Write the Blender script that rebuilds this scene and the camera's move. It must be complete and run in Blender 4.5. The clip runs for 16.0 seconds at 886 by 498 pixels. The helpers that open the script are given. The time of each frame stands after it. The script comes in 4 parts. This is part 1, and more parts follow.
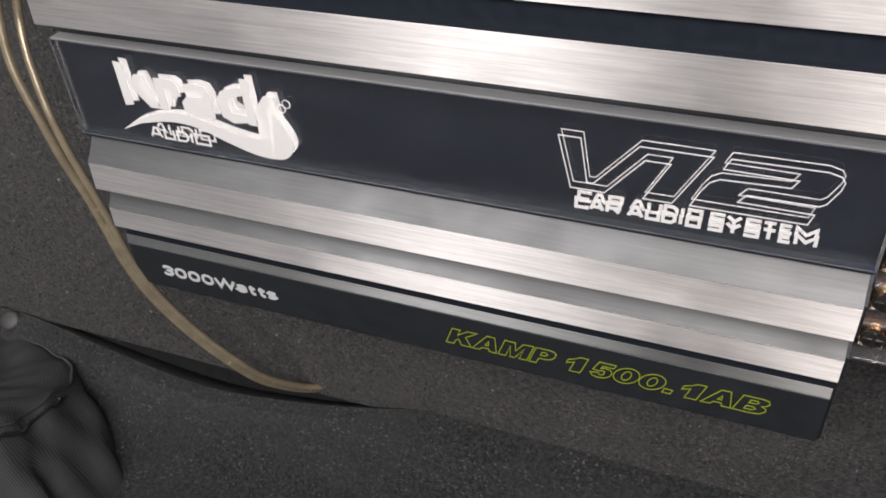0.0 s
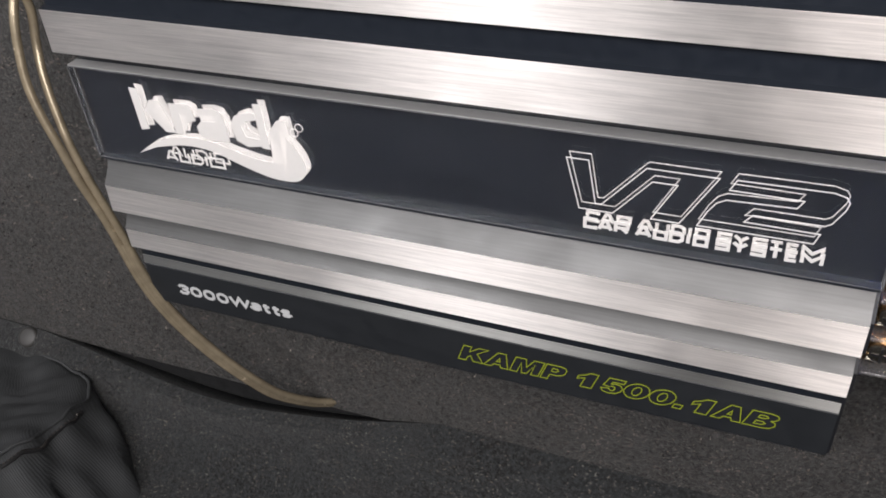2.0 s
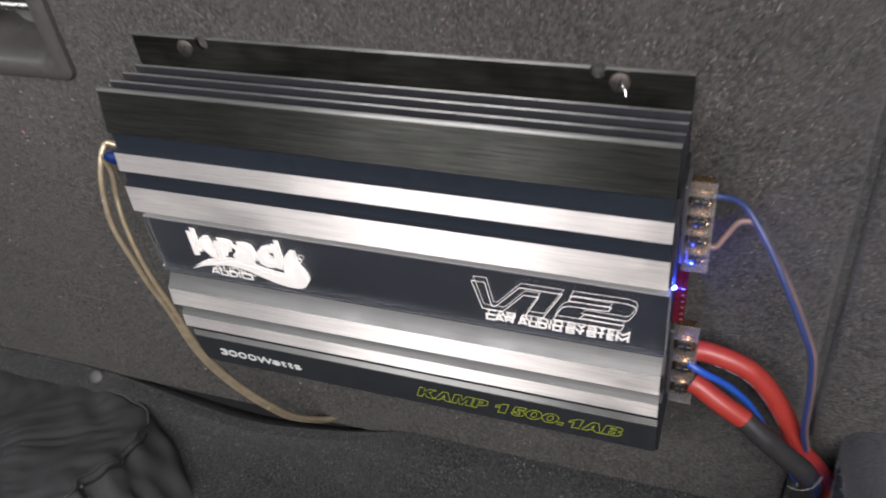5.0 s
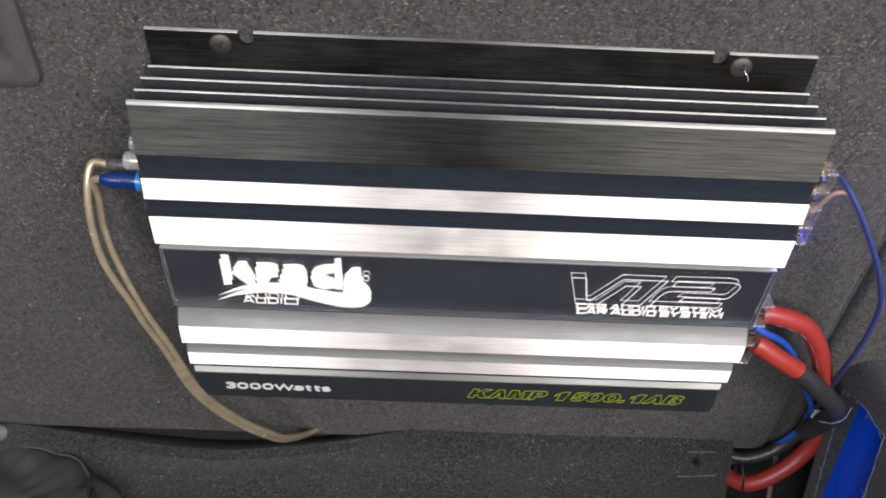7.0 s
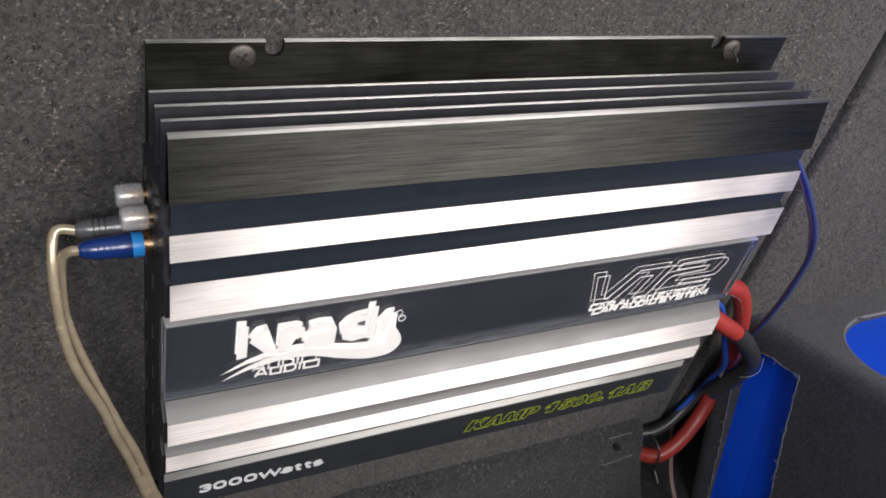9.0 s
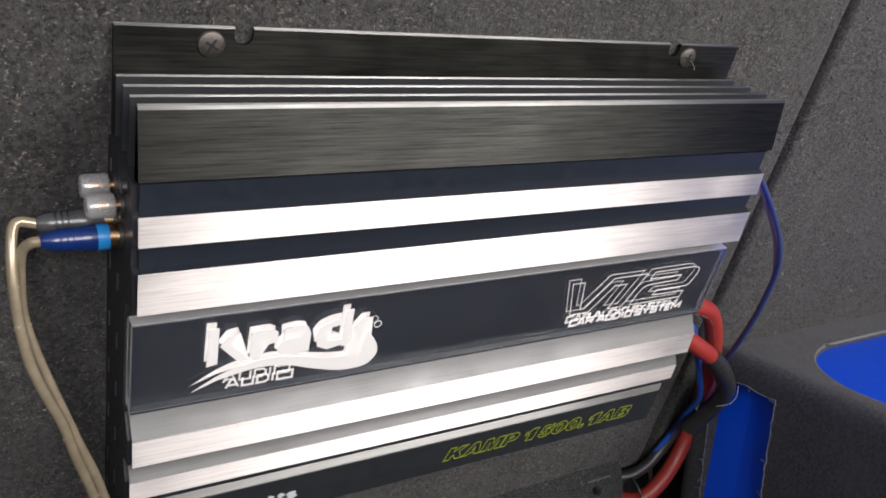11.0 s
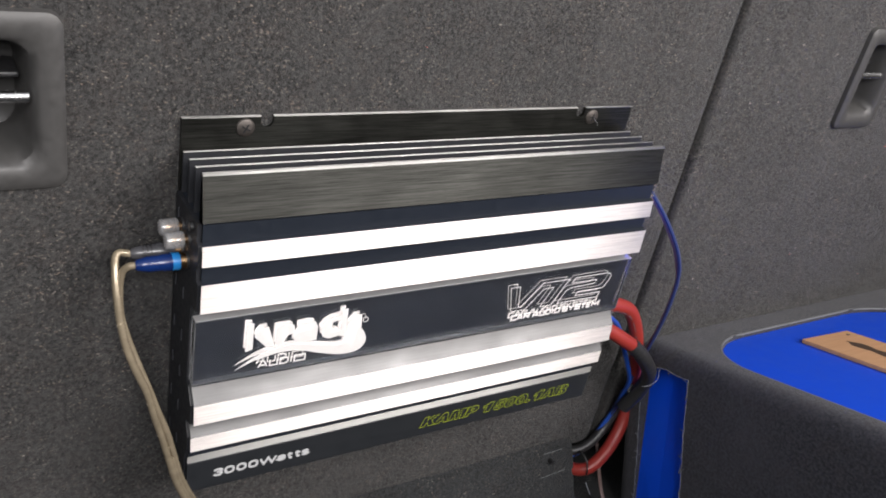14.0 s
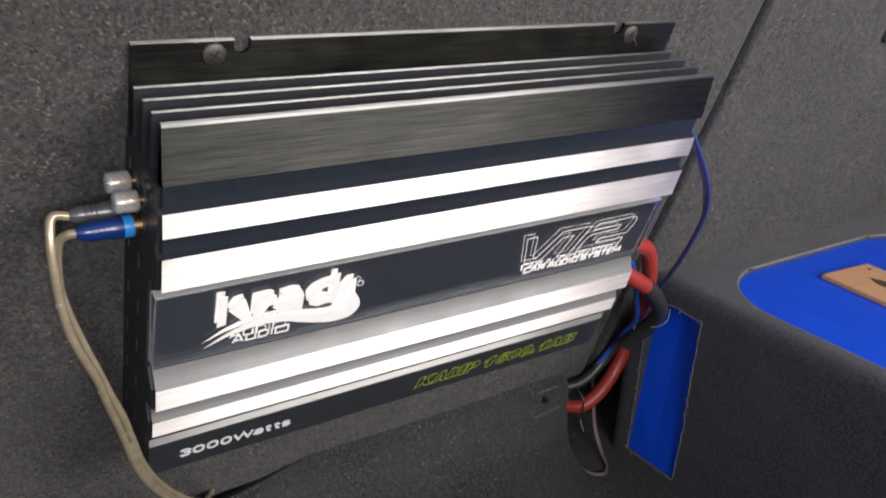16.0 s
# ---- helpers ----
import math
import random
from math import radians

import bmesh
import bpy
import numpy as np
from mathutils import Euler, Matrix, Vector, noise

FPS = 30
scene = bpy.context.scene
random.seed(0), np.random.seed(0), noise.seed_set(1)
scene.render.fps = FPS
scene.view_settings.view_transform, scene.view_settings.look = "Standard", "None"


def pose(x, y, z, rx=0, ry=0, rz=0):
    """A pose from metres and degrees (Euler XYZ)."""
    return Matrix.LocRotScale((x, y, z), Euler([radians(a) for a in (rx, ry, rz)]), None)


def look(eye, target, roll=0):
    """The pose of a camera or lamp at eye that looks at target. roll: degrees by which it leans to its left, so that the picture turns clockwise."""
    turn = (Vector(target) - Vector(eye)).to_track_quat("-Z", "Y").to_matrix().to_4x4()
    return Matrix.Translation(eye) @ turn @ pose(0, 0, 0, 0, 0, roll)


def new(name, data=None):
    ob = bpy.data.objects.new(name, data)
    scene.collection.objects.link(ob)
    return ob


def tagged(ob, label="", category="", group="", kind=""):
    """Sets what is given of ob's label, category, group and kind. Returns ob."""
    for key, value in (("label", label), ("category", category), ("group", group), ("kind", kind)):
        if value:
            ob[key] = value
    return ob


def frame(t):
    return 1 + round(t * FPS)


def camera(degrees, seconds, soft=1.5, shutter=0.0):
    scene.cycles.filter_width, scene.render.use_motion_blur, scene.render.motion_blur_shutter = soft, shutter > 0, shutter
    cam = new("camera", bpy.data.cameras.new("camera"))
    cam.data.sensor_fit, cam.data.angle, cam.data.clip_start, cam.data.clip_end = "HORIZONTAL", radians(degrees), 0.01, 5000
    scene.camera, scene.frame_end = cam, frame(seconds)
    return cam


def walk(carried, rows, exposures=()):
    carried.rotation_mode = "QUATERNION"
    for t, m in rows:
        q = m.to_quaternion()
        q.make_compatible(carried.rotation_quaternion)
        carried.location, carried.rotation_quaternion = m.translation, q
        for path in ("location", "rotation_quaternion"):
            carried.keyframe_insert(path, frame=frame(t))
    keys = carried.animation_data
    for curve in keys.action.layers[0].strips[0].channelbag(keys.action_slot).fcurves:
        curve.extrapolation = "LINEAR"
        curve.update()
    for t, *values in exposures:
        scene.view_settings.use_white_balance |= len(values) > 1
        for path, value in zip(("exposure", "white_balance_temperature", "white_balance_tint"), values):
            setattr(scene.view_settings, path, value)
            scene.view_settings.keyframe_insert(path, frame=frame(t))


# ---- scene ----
# ---------------- camera ----------------
cam = camera(54.5, 16.0, soft=1.8, shutter=0.5)
PATH = [
    (0, 0.2855, -0.4196, 0.2792, 69.73, -3.91, 21.12),
    (0.5, 0.2850, -0.4208, 0.2811, 69.69, -3.82, 21.14),
    (1, 0.2858, -0.4209, 0.2841, 69.28, -3.48, 21.43),
    (1.5, 0.2866, -0.4225, 0.2856, 69.86, -3.26, 21.64),
    (2, 0.2859, -0.4229, 0.2865, 70.06, -3.13, 21.56),
    (2.5, 0.2854, -0.4218, 0.2858, 70.07, -3.12, 21.69),
    (3, 0.2874, -0.4213, 0.2870, 70.20, -2.90, 21.81),
    (3.5, 0.2912, -0.4244, 0.2930, 70.97, -2.41, 21.83),
    (4, 0.3017, -0.4435, 0.3281, 71.19, -0.68, 20.23),
    (4.5, 0.3254, -0.4965, 0.3704, 69.60, 0.09, 19.81),
    (5, 0.3574, -0.5545, 0.4148, 68.05, -0.68, 20.11),
    (5.2, 0.3663, -0.5755, 0.4389, 66.86, -0.55, 20.19),
    (7.3, 0.1006, -0.5377, 0.4285, 64.27, -2.92, -4.45),
    (7.5, 0.0801, -0.5335, 0.4281, 64.27, -2.95, -7.14),
    (8, 0.0166, -0.4927, 0.4054, 65.89, -1.72, -17.59),
    (8.2, -0.0072, -0.4689, 0.4063, 65.85, -2.43, -21.75),
    (10.3, -0.0627, -0.4553, 0.3503, 74.07, -2.72, -29.12),
    (10.5, -0.0597, -0.4586, 0.3458, 74.97, -2.49, -29.78),
    (11, -0.0605, -0.4618, 0.3432, 75.48, -2.40, -30.43),
    (11.5, -0.0604, -0.4576, 0.3396, 75.46, -2.59, -30.74),
    (12, -0.0591, -0.4694, 0.3479, 75.04, -2.72, -30.80),
    (12.5, -0.0684, -0.5038, 0.3526, 76.06, -2.04, -30.52),
    (13, -0.0862, -0.5344, 0.3581, 76.69, -1.79, -30.83),
    (13.5, -0.1056, -0.5633, 0.3643, 77.12, -1.12, -31.18),
    (14, -0.1244, -0.5989, 0.3749, 77.24, -0.78, -31.33),
    (14.5, -0.1431, -0.6282, 0.3744, 78.07, -0.14, -31.29),
    (15, -0.1342, -0.6099, 0.3815, 77.05, -0.31, -31.19),
    (15.5, -0.1196, -0.5458, 0.3905, 73.55, -2.22, -33.06),
    (16, -0.0960, -0.4941, 0.3997, 68.09, -2.90, -33.74),
]
walk(cam, [(t, pose(*p)) for t, *p in PATH], [(0, -0.12), (3.5, -0.12), (4.5, 0.12), (5.2, 0.18), (7.3, 0.36), (8.2, 0.28), (10.3, 0.07), (13, 0.07), (14.3, 0.26), (16, 0.19)])

# ---------------- light ----------------
world = bpy.data.worlds.new("workshop")
scene.world = world
world.use_nodes = True
world.node_tree.nodes["Background"].inputs[0].default_value = (0.95, 0.97, 1.03, 1)
world.node_tree.nodes["Background"].inputs[1].default_value = 0.46


def area_lamp(name, eye, target, width, height, watts, colour):
    lamp = bpy.data.lights.new(name, "AREA")
    lamp.shape, lamp.size, lamp.size_y, lamp.energy, lamp.color = "RECTANGLE", width, height, watts, colour
    ob = new(name, lamp)
    ob.matrix_world = look(eye, target)
    return ob


# daylight from behind the open tailgate, placed by the stripes' reflections, low and wide
area_lamp("rear_area_light", (1.02, -1.80, 0.76), (0.17, -0.1, 0.2), 1.15, 1.0, 59, (1.0, 0.94, 0.915))
area_lamp("rear_area_light", (-0.40, -1.95, 0.74), (0.17, -0.1, 0.2), 0.56, 0.7, 27, (1.0, 0.97, 0.97))
# dim fill added to lift the stripes' left ends; no known source
area_lamp("rear_area_light", (-1.55, -1.60, 0.74), (0.17, -0.1, 0.2), 0.90, 1.0, 9, (1.0, 0.97, 0.97))

# ---------------- materials ----------------


def material(name):
    m = bpy.data.materials.new(name)
    m.use_nodes = True
    tree = m.node_tree
    return m, tree, tree.nodes["Principled BSDF"]


def link(tree, a, b):
    tree.links.new(a, b)


def coords(tree, scale=(1, 1, 1)):
    c = tree.nodes.new("ShaderNodeTexCoord")
    mp = tree.nodes.new("ShaderNodeMapping")
    mp.inputs["Scale"].default_value = scale
    link(tree, c.outputs["Object"], mp.inputs["Vector"])
    return mp.outputs["Vector"]


def noise_node(tree, vec, scale, detail=4.0, rough=0.55):
    n = tree.nodes.new("ShaderNodeTexNoise")
    n.inputs["Scale"].default_value, n.inputs["Detail"].default_value, n.inputs["Roughness"].default_value = scale, detail, rough
    link(tree, vec, n.inputs["Vector"])
    return n.outputs["Fac"]


def ramp(tree, fac, stops):
    r = tree.nodes.new("ShaderNodeValToRGB")
    while len(r.color_ramp.elements) < len(stops):
        r.color_ramp.elements.new(0.5)
    for e, (at, colour) in zip(r.color_ramp.elements, stops):
        e.position, e.color = at, (*colour, 1) if len(colour) == 3 else (colour[0],) * 3 + (1,)
    link(tree, fac, r.inputs["Fac"])
    return r.outputs["Color"]


def mixed(tree, fac, a, b, mode="MIX"):
    n = tree.nodes.new("ShaderNodeMix")
    n.data_type, n.blend_type = "RGBA", mode
    for sock, v in ((n.inputs[0], fac), (n.inputs[6], a), (n.inputs[7], b)):
        if isinstance(v, (int, float)):
            sock.default_value = v
        elif isinstance(v, tuple):
            sock.default_value = (*v, 1)
        else:
            link(tree, v, sock)
    return n.outputs[2]


def bumped(tree, bsdf, height, strength, distance):
    b = tree.nodes.new("ShaderNodeBump")
    b.inputs["Strength"].default_value, b.inputs["Distance"].default_value = strength, distance
    link(tree, height, b.inputs["Height"])
    link(tree, b.outputs["Normal"], bsdf.inputs["Normal"])


def carpet(name, dark, light, fleck, fleck_amount, depth=0.0016):
    """Needle-felt carpet: matted fibre with paler flecks and worn, dusty patches."""
    m, tree, bsdf = material(name)
    v = coords(tree)
    fine = noise_node(tree, v, 900, 5, 0.7)
    mid = noise_node(tree, v, 430, 4, 0.75)
    broad = noise_node(tree, v, 14, 4, 0.6)
    base = mixed(tree, ramp(tree, mid, [(0.42, (0,)), (0.58, (1,))]), dark, light)
    wear = mixed(tree, ramp(tree, broad, [(0.40, (0,)), (0.72, (0.55,))]), base, light)
    rusty = noise_node(tree, v, 70, 3, 0.6)
    wear = mixed(tree, ramp(tree, rusty, [(0.46, (0,)), (0.66, (0.20,))]), wear, (light[0] * 1.15, light[1] * 0.90, light[2] * 0.82))
    hair = noise_node(tree, coords(tree, (1.0, 1.0, 1.6)), 560, 2, 0.5)
    hue = noise_node(tree, v, 210, 2, 0.5)
    cut_off = 0.71 - 0.5 * fleck_amount
    picked = ramp(tree, hair, [(cut_off, (0,)), (cut_off + 0.06, (1,))])
    patches = ramp(tree, noise_node(tree, v, 38, 4, 0.65), [(0.40, (0.25,)), (0.62, (1,))])
    picked = mixed(tree, 1.0, picked, patches, "MULTIPLY")
    tint = mixed(tree, ramp(tree, hue, [(0.4, (0,)), (0.6, (1,))]), fleck, (fleck[0] * 1.05, fleck[1] * 0.90, fleck[2] * 0.82))
    link(tree, mixed(tree, picked, wear, tint), bsdf.inputs["Base Color"])
    bsdf.inputs["Roughness"].default_value = 0.95
    bsdf.inputs["Specular IOR Level"].default_value = 0.15
    bsdf.inputs["Sheen Weight"].default_value = 0.12
    bsdf.inputs["Sheen Roughness"].default_value = 0.6
    bumped(tree, bsdf, mixed(tree, 0.5, fine, mid), 0.9, depth)
    return m


def brushed(name, colour, metallic, rough, streak, aniso=1.0):
    """Aluminium brushed along its length."""
    m, tree, bsdf = material(name)
    v = coords(tree, (26, 1100, 1100))
    lines = noise_node(tree, v, 1.0, 6, 0.75)
    v2 = coords(tree, (45, 620, 620))
    scratch = noise_node(tree, v2, 1.0, 4, 0.6)
    smudge = noise_node(tree, coords(tree, (1, 1.5, 1.5)), 24, 3, 0.6)
    dim = tuple(c * (1 - streak) for c in colour)
    col = mixed(tree, ramp(tree, lines, [(0.36, (0,)), (0.62, (1,))]), dim, colour)
    col = mixed(tree, ramp(tree, scratch, [(0.60, (0,)), (0.72, (0.7,))]), col, dim)
    link(tree, col, bsdf.inputs["Base Color"])
    link(tree, ramp(tree, smudge, [(0.3, (rough * 0.8,)), (0.75, (rough * 1.3,))]), bsdf.inputs["Roughness"])
    bsdf.inputs["Metallic"].default_value = metallic
    bsdf.inputs["Anisotropic"].default_value = aniso
    t = tree.nodes.new("ShaderNodeTangent")
    t.direction_type, t.uv_map = "UV_MAP", "UVMap"
    link(tree, t.outputs["Tangent"], bsdf.inputs["Tangent"])
    bumped(tree, bsdf, lines, 0.25, 0.0001)
    return m


def plain(name, colour, rough=0.5, metallic=0.0, vary=0.12, scale=120, bump=0.0, spec=0.5):
    m, tree, bsdf = material(name)
    n = noise_node(tree, coords(tree), scale, 4, 0.6)
    low, high = tuple(c * (1 - vary) for c in colour), tuple(min(1, c * (1 + vary)) for c in colour)
    link(tree, mixed(tree, n, low, high), bsdf.inputs["Base Color"])
    link(tree, ramp(tree, n, [(0.3, (rough * 0.85,)), (0.7, (min(1, rough * 1.15),))]), bsdf.inputs["Roughness"])
    bsdf.inputs["Metallic"].default_value = metallic
    bsdf.inputs["Specular IOR Level"].default_value = spec
    if bump:
        bumped(tree, bsdf, n, bump, 0.0006)
    return m


def clear(name, tint, gloss=0.06, rough=0.03, haze=0.0):
    """Clear plastic: lets light straight through, with a weak mirror gloss."""
    m, tree, bsdf = material(name)
    tree.nodes.remove(bsdf)
    tr, gl, mx = (tree.nodes.new("ShaderNode" + k) for k in ("BsdfTransparent", "BsdfGlossy", "MixShader"))
    tr.inputs["Color"].default_value = (*tint, 1)
    gl.inputs["Roughness"].default_value = rough
    mx.inputs[0].default_value = gloss
    if haze:
        df, hz = tree.nodes.new("ShaderNodeBsdfDiffuse"), tree.nodes.new("ShaderNodeMixShader")
        df.inputs["Color"].default_value = (0.8, 0.8, 0.8, 1)
        hz.inputs[0].default_value = haze
        link(tree, tr.outputs[0], hz.inputs[1])
        link(tree, df.outputs[0], hz.inputs[2])
        tr = hz
    link(tree, tr.outputs[0], mx.inputs[1])
    link(tree, gl.outputs[0], mx.inputs[2])
    link(tree, mx.outputs[0], tree.nodes["Material Output"].inputs["Surface"])
    return m


def glassy(name, tint, ior):
    """Solid clear acrylic that bends the light."""
    m, tree, bsdf = material(name)
    bsdf.inputs["Base Color"].default_value = (*tint, 1)
    bsdf.inputs["Transmission Weight"].default_value = 1.0
    bsdf.inputs["IOR"].default_value = ior
    bsdf.inputs["Roughness"].default_value = 0.0
    return m


def glowing(name, colour, strength):
    m, tree, bsdf = material(name)
    bsdf.inputs["Base Color"].default_value = (*colour, 1)
    bsdf.inputs["Emission Color"].default_value = (*colour, 1)
    bsdf.inputs["Emission Strength"].default_value = strength
    return m


def woven(name, colour):
    """Black ribbed nylon cloth."""
    m, tree, bsdf = material(name)
    v = coords(tree)
    w = tree.nodes.new("ShaderNodeTexWave")
    w.inputs["Scale"].default_value, w.inputs["Distortion"].default_value = 520, 1.2
    w.inputs["Detail"].default_value = 2
    link(tree, v, w.inputs["Vector"])
    w2 = tree.nodes.new("ShaderNodeTexWave")
    w2.bands_direction = "DIAGONAL"
    w2.inputs["Scale"].default_value, w2.inputs["Distortion"].default_value = 330, 1.2
    link(tree, v, w2.inputs["Vector"])
    n = noise_node(tree, v, 60, 4)
    weave = mixed(tree, 0.5, w.outputs["Color"], w2.outputs["Color"])
    body = mixed(tree, n, tuple(c * 0.7 for c in colour), tuple(c * 1.5 for c in colour))
    link(tree, mixed(tree, ramp(tree, weave, [(0.25, (0.5,)), (0.75, (1,))]), (0.004, 0.004, 0.004), body), bsdf.inputs["Base Color"])
    bsdf.inputs["Roughness"].default_value = 0.7
    bumped(tree, bsdf, mixed(tree, 0.2, weave, n), 0.6, 0.0006)
    return m


SEAT_CARPET = carpet("seat_carpet", (0.0034, 0.0032, 0.0032), (0.0428, 0.0422, 0.0414), (0.17, 0.152, 0.135), 0.17, 0.0026)
FLOOR_CARPET = carpet("floor_carpet", (0.0030, 0.0032, 0.0034), (0.0282, 0.0310, 0.0332), (0.15, 0.148, 0.137), 0.17, 0.0024)
BOX_CARPET = carpet("box_carpet", (0.012, 0.0125, 0.017), (0.040, 0.041, 0.051), (0.066, 0.066, 0.078), 0.05, 0.0009)
SILVER = brushed("brushed_silver", (0.86, 0.82, 0.80), 1.0, 0.56, 0.22)
# silver darkened in its colour for the dim reflection on upturned slopes
DIMMED_SATIN = brushed("dimmed_satin_silver", (0.118, 0.118, 0.119), 1.0, 0.44, 0.14, 0.0)
DARK_BRUSHED = brushed("dark_brushed_aluminium", (0.066, 0.067, 0.062), 1.0, 0.50, 0.55)
EDGE_METAL = brushed("bare_edge_metal", (0.36, 0.36, 0.35), 1.0, 0.42, 0.3)
FLANGE_BLACK = brushed("dark_brushed_flange", (0.056, 0.057, 0.052), 1.0, 0.50, 0.55, 0.0)
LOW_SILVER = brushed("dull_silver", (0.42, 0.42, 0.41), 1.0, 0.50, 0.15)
LOW_PANEL = plain("satin_black_panel", (0.0165, 0.0185, 0.0215), 0.44, 0.0, 0.25, 90, 0.05)
BLACK_ANODISED = plain("black_anodised_aluminium", (0.011, 0.0142, 0.0205), 0.42, 0.0, 0.2, 200, 0.0, 0.35)
PLATE_BLACK = plain("black_end_plate", (0.010, 0.011, 0.014), 0.55, 0.0, 0.3, 300)
GLOSS_BLACK = plain("gloss_black_backing", (0.009, 0.0105, 0.0145), 0.34, 0.0, 0.15, 60)
ACRYLIC = glassy("clear_acrylic", (0.98, 0.985, 0.99), 1.49)
CLEAR_COVER = clear("clear_cover_plastic", (0.90, 0.88, 0.87), 0.045, 0.2, 0.05)
CLEAR_END = clear("acrylic_end", (0.86, 0.87, 0.88), 0.12, 0.12, 0.03)
CLEAR_EDGE = clear("acrylic_edge", (0.75, 0.76, 0.77), 0.34, 0.30, 0.26)
SLOT_EDGE = plain("slot_edge_grey", (0.035, 0.036, 0.042), 0.5, 0, 0.2, 400)
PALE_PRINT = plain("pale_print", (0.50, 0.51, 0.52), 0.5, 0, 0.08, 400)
# duller copy of the white ink: the rear print's shade is in its colour
SHADED_REAR_PRINT = plain("shaded_rear_print", (0.40, 0.385, 0.375), 0.5, 0, 0.06, 400)
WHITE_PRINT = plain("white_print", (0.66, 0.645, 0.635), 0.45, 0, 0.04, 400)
GREEN_PRINT = plain("lime_print", (0.25, 0.295, 0.022), 0.5, 0, 0.1, 400)
CHROME = plain("bright_screw_metal", (0.80, 0.74, 0.62), 0.22, 1.0, 0.15, 500)
STEEL = plain("dull_steel", (0.15, 0.135, 0.125), 0.5, 1.0, 0.3, 700, 0.2)
GOLD = plain("gilt_contact", (0.72, 0.47, 0.26), 0.25, 1.0, 0.1, 500)
RED_PVC = plain("red_cable_sheath", (0.25, 0.026, 0.020), 0.42, 0, 0.15, 150, 0.1)
RED_FUSE = plain("dark_red_fuse", (0.075, 0.006, 0.009), 0.3, 0, 0.2, 200)
BRIGHT_BLUE = plain("bright_blue_wire_sheath", (0.014, 0.062, 0.32), 0.35, 0, 0.15, 200)
BLUE_PVC = plain("blue_wire_sheath", (0.021, 0.034, 0.105), 0.35, 0, 0.15, 200)
BROWN_PVC = plain("brown_wire_sheath", (0.16, 0.105, 0.095), 0.4, 0, 0.15, 200)
BLACK_TAPE = plain("black_tape", (0.022, 0.022, 0.023), 0.38, 0, 0.3, 180, 0.25)
BLACK_PLASTIC = plain("black_plastic", (0.016, 0.016, 0.017), 0.42, 0, 0.2, 300, 0.1)
GREY_PLASTIC = plain("moulded_grey_plastic", (0.044, 0.043, 0.042), 0.48, 0, 0.25, 220, 0.15)
CABLE_CLEAR = plain("smoky_gold_cable_sheath", (0.27, 0.225, 0.158), 0.24, 0.40, 0.38, 140, 0.05)
CAP_RUBBER = clear("translucent_grey_cap", (0.70, 0.69, 0.71), 0.10, 0.25, 0.22)
PLUG_BLUE = plain("blue_plug_jacket", (0.004, 0.018, 0.095), 0.25, 0, 0.3, 120)
PLUG_SMOKE = plain("smoky_plug_jacket", (0.05, 0.05, 0.055), 0.25, 0, 0.2, 120)
BLUE_PANEL = plain("blue_painted_board", (0.0015, 0.064, 0.62), 0.40, 0, 0.10, 40, 0.05)
FRAYED = plain("frayed_backing_thread", (0.17, 0.18, 0.20), 0.9, 0, 0.3, 900)
LINT = plain("pale_lint", (0.42, 0.38, 0.33), 0.9, 0, 0.4, 300)
PINK_LINT = plain("pink_lint", (0.62, 0.18, 0.16), 0.9, 0, 0.3, 300)
CLOTH = woven("black_ribbed_nylon", (0.050, 0.053, 0.056))
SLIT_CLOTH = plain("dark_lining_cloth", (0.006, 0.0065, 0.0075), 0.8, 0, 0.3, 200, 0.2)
LED_BLUE = glowing("blue_led", (0.05, 0.10, 1.0), 60)


def mdf(name):
    m, tree, bsdf = material(name)
    v = coords(tree, (30, 300, 300))
    n = noise_node(tree, v, 1, 4)
    link(tree, mixed(tree, n, (0.40, 0.21, 0.10), (0.56, 0.33, 0.18)), bsdf.inputs["Base Color"])
    bsdf.inputs["Roughness"].default_value = 0.7
    return m


WOODEN = mdf("thin_brown_board")

# ---------------- helpers of this scene ----------------
# The seat back leans towards the boot. SEAT takes (x along it, y into it, z up it) to the world.
LEAN = 19.5
SEAT = pose(0, 0, 0, LEAN)


def thing(name, m=None, label="", category="", group="", kind=""):
    ob = new(name)
    ob.empty_display_size = 0.02
    ob.matrix_world = m if m is not None else Matrix()
    return tagged(ob, label, category, group, kind)


def mesh_of(bm, name, mat, smooth=None):
    bmesh.ops.recalc_face_normals(bm, faces=bm.faces)
    me = bpy.data.meshes.new(name)
    if smooth is not None:
        for f in bm.faces:
            f.smooth = True
        for e in bm.edges:
            e.smooth = e.is_manifold and e.calc_face_angle(0) < radians(smooth)
    bm.to_mesh(me)
    bm.free()
    me.materials.append(mat)
    return me


def part(name, bm, mat, parent, label="", smooth=None):
    """Links a bmesh as one mesh object under a thing or a part."""
    me = bm if isinstance(bm, bpy.types.Mesh) else mesh_of(bm, name, mat, smooth)
    ob = new(name, me)
    ob.parent = parent
    return tagged(ob, label)


def solid(name, bm, mat, m=None, smooth=None, **tags):
    ob = new(name, mesh_of(bm, name, mat, smooth))
    ob.matrix_world = m if m is not None else Matrix()
    return tagged(ob, **tags)


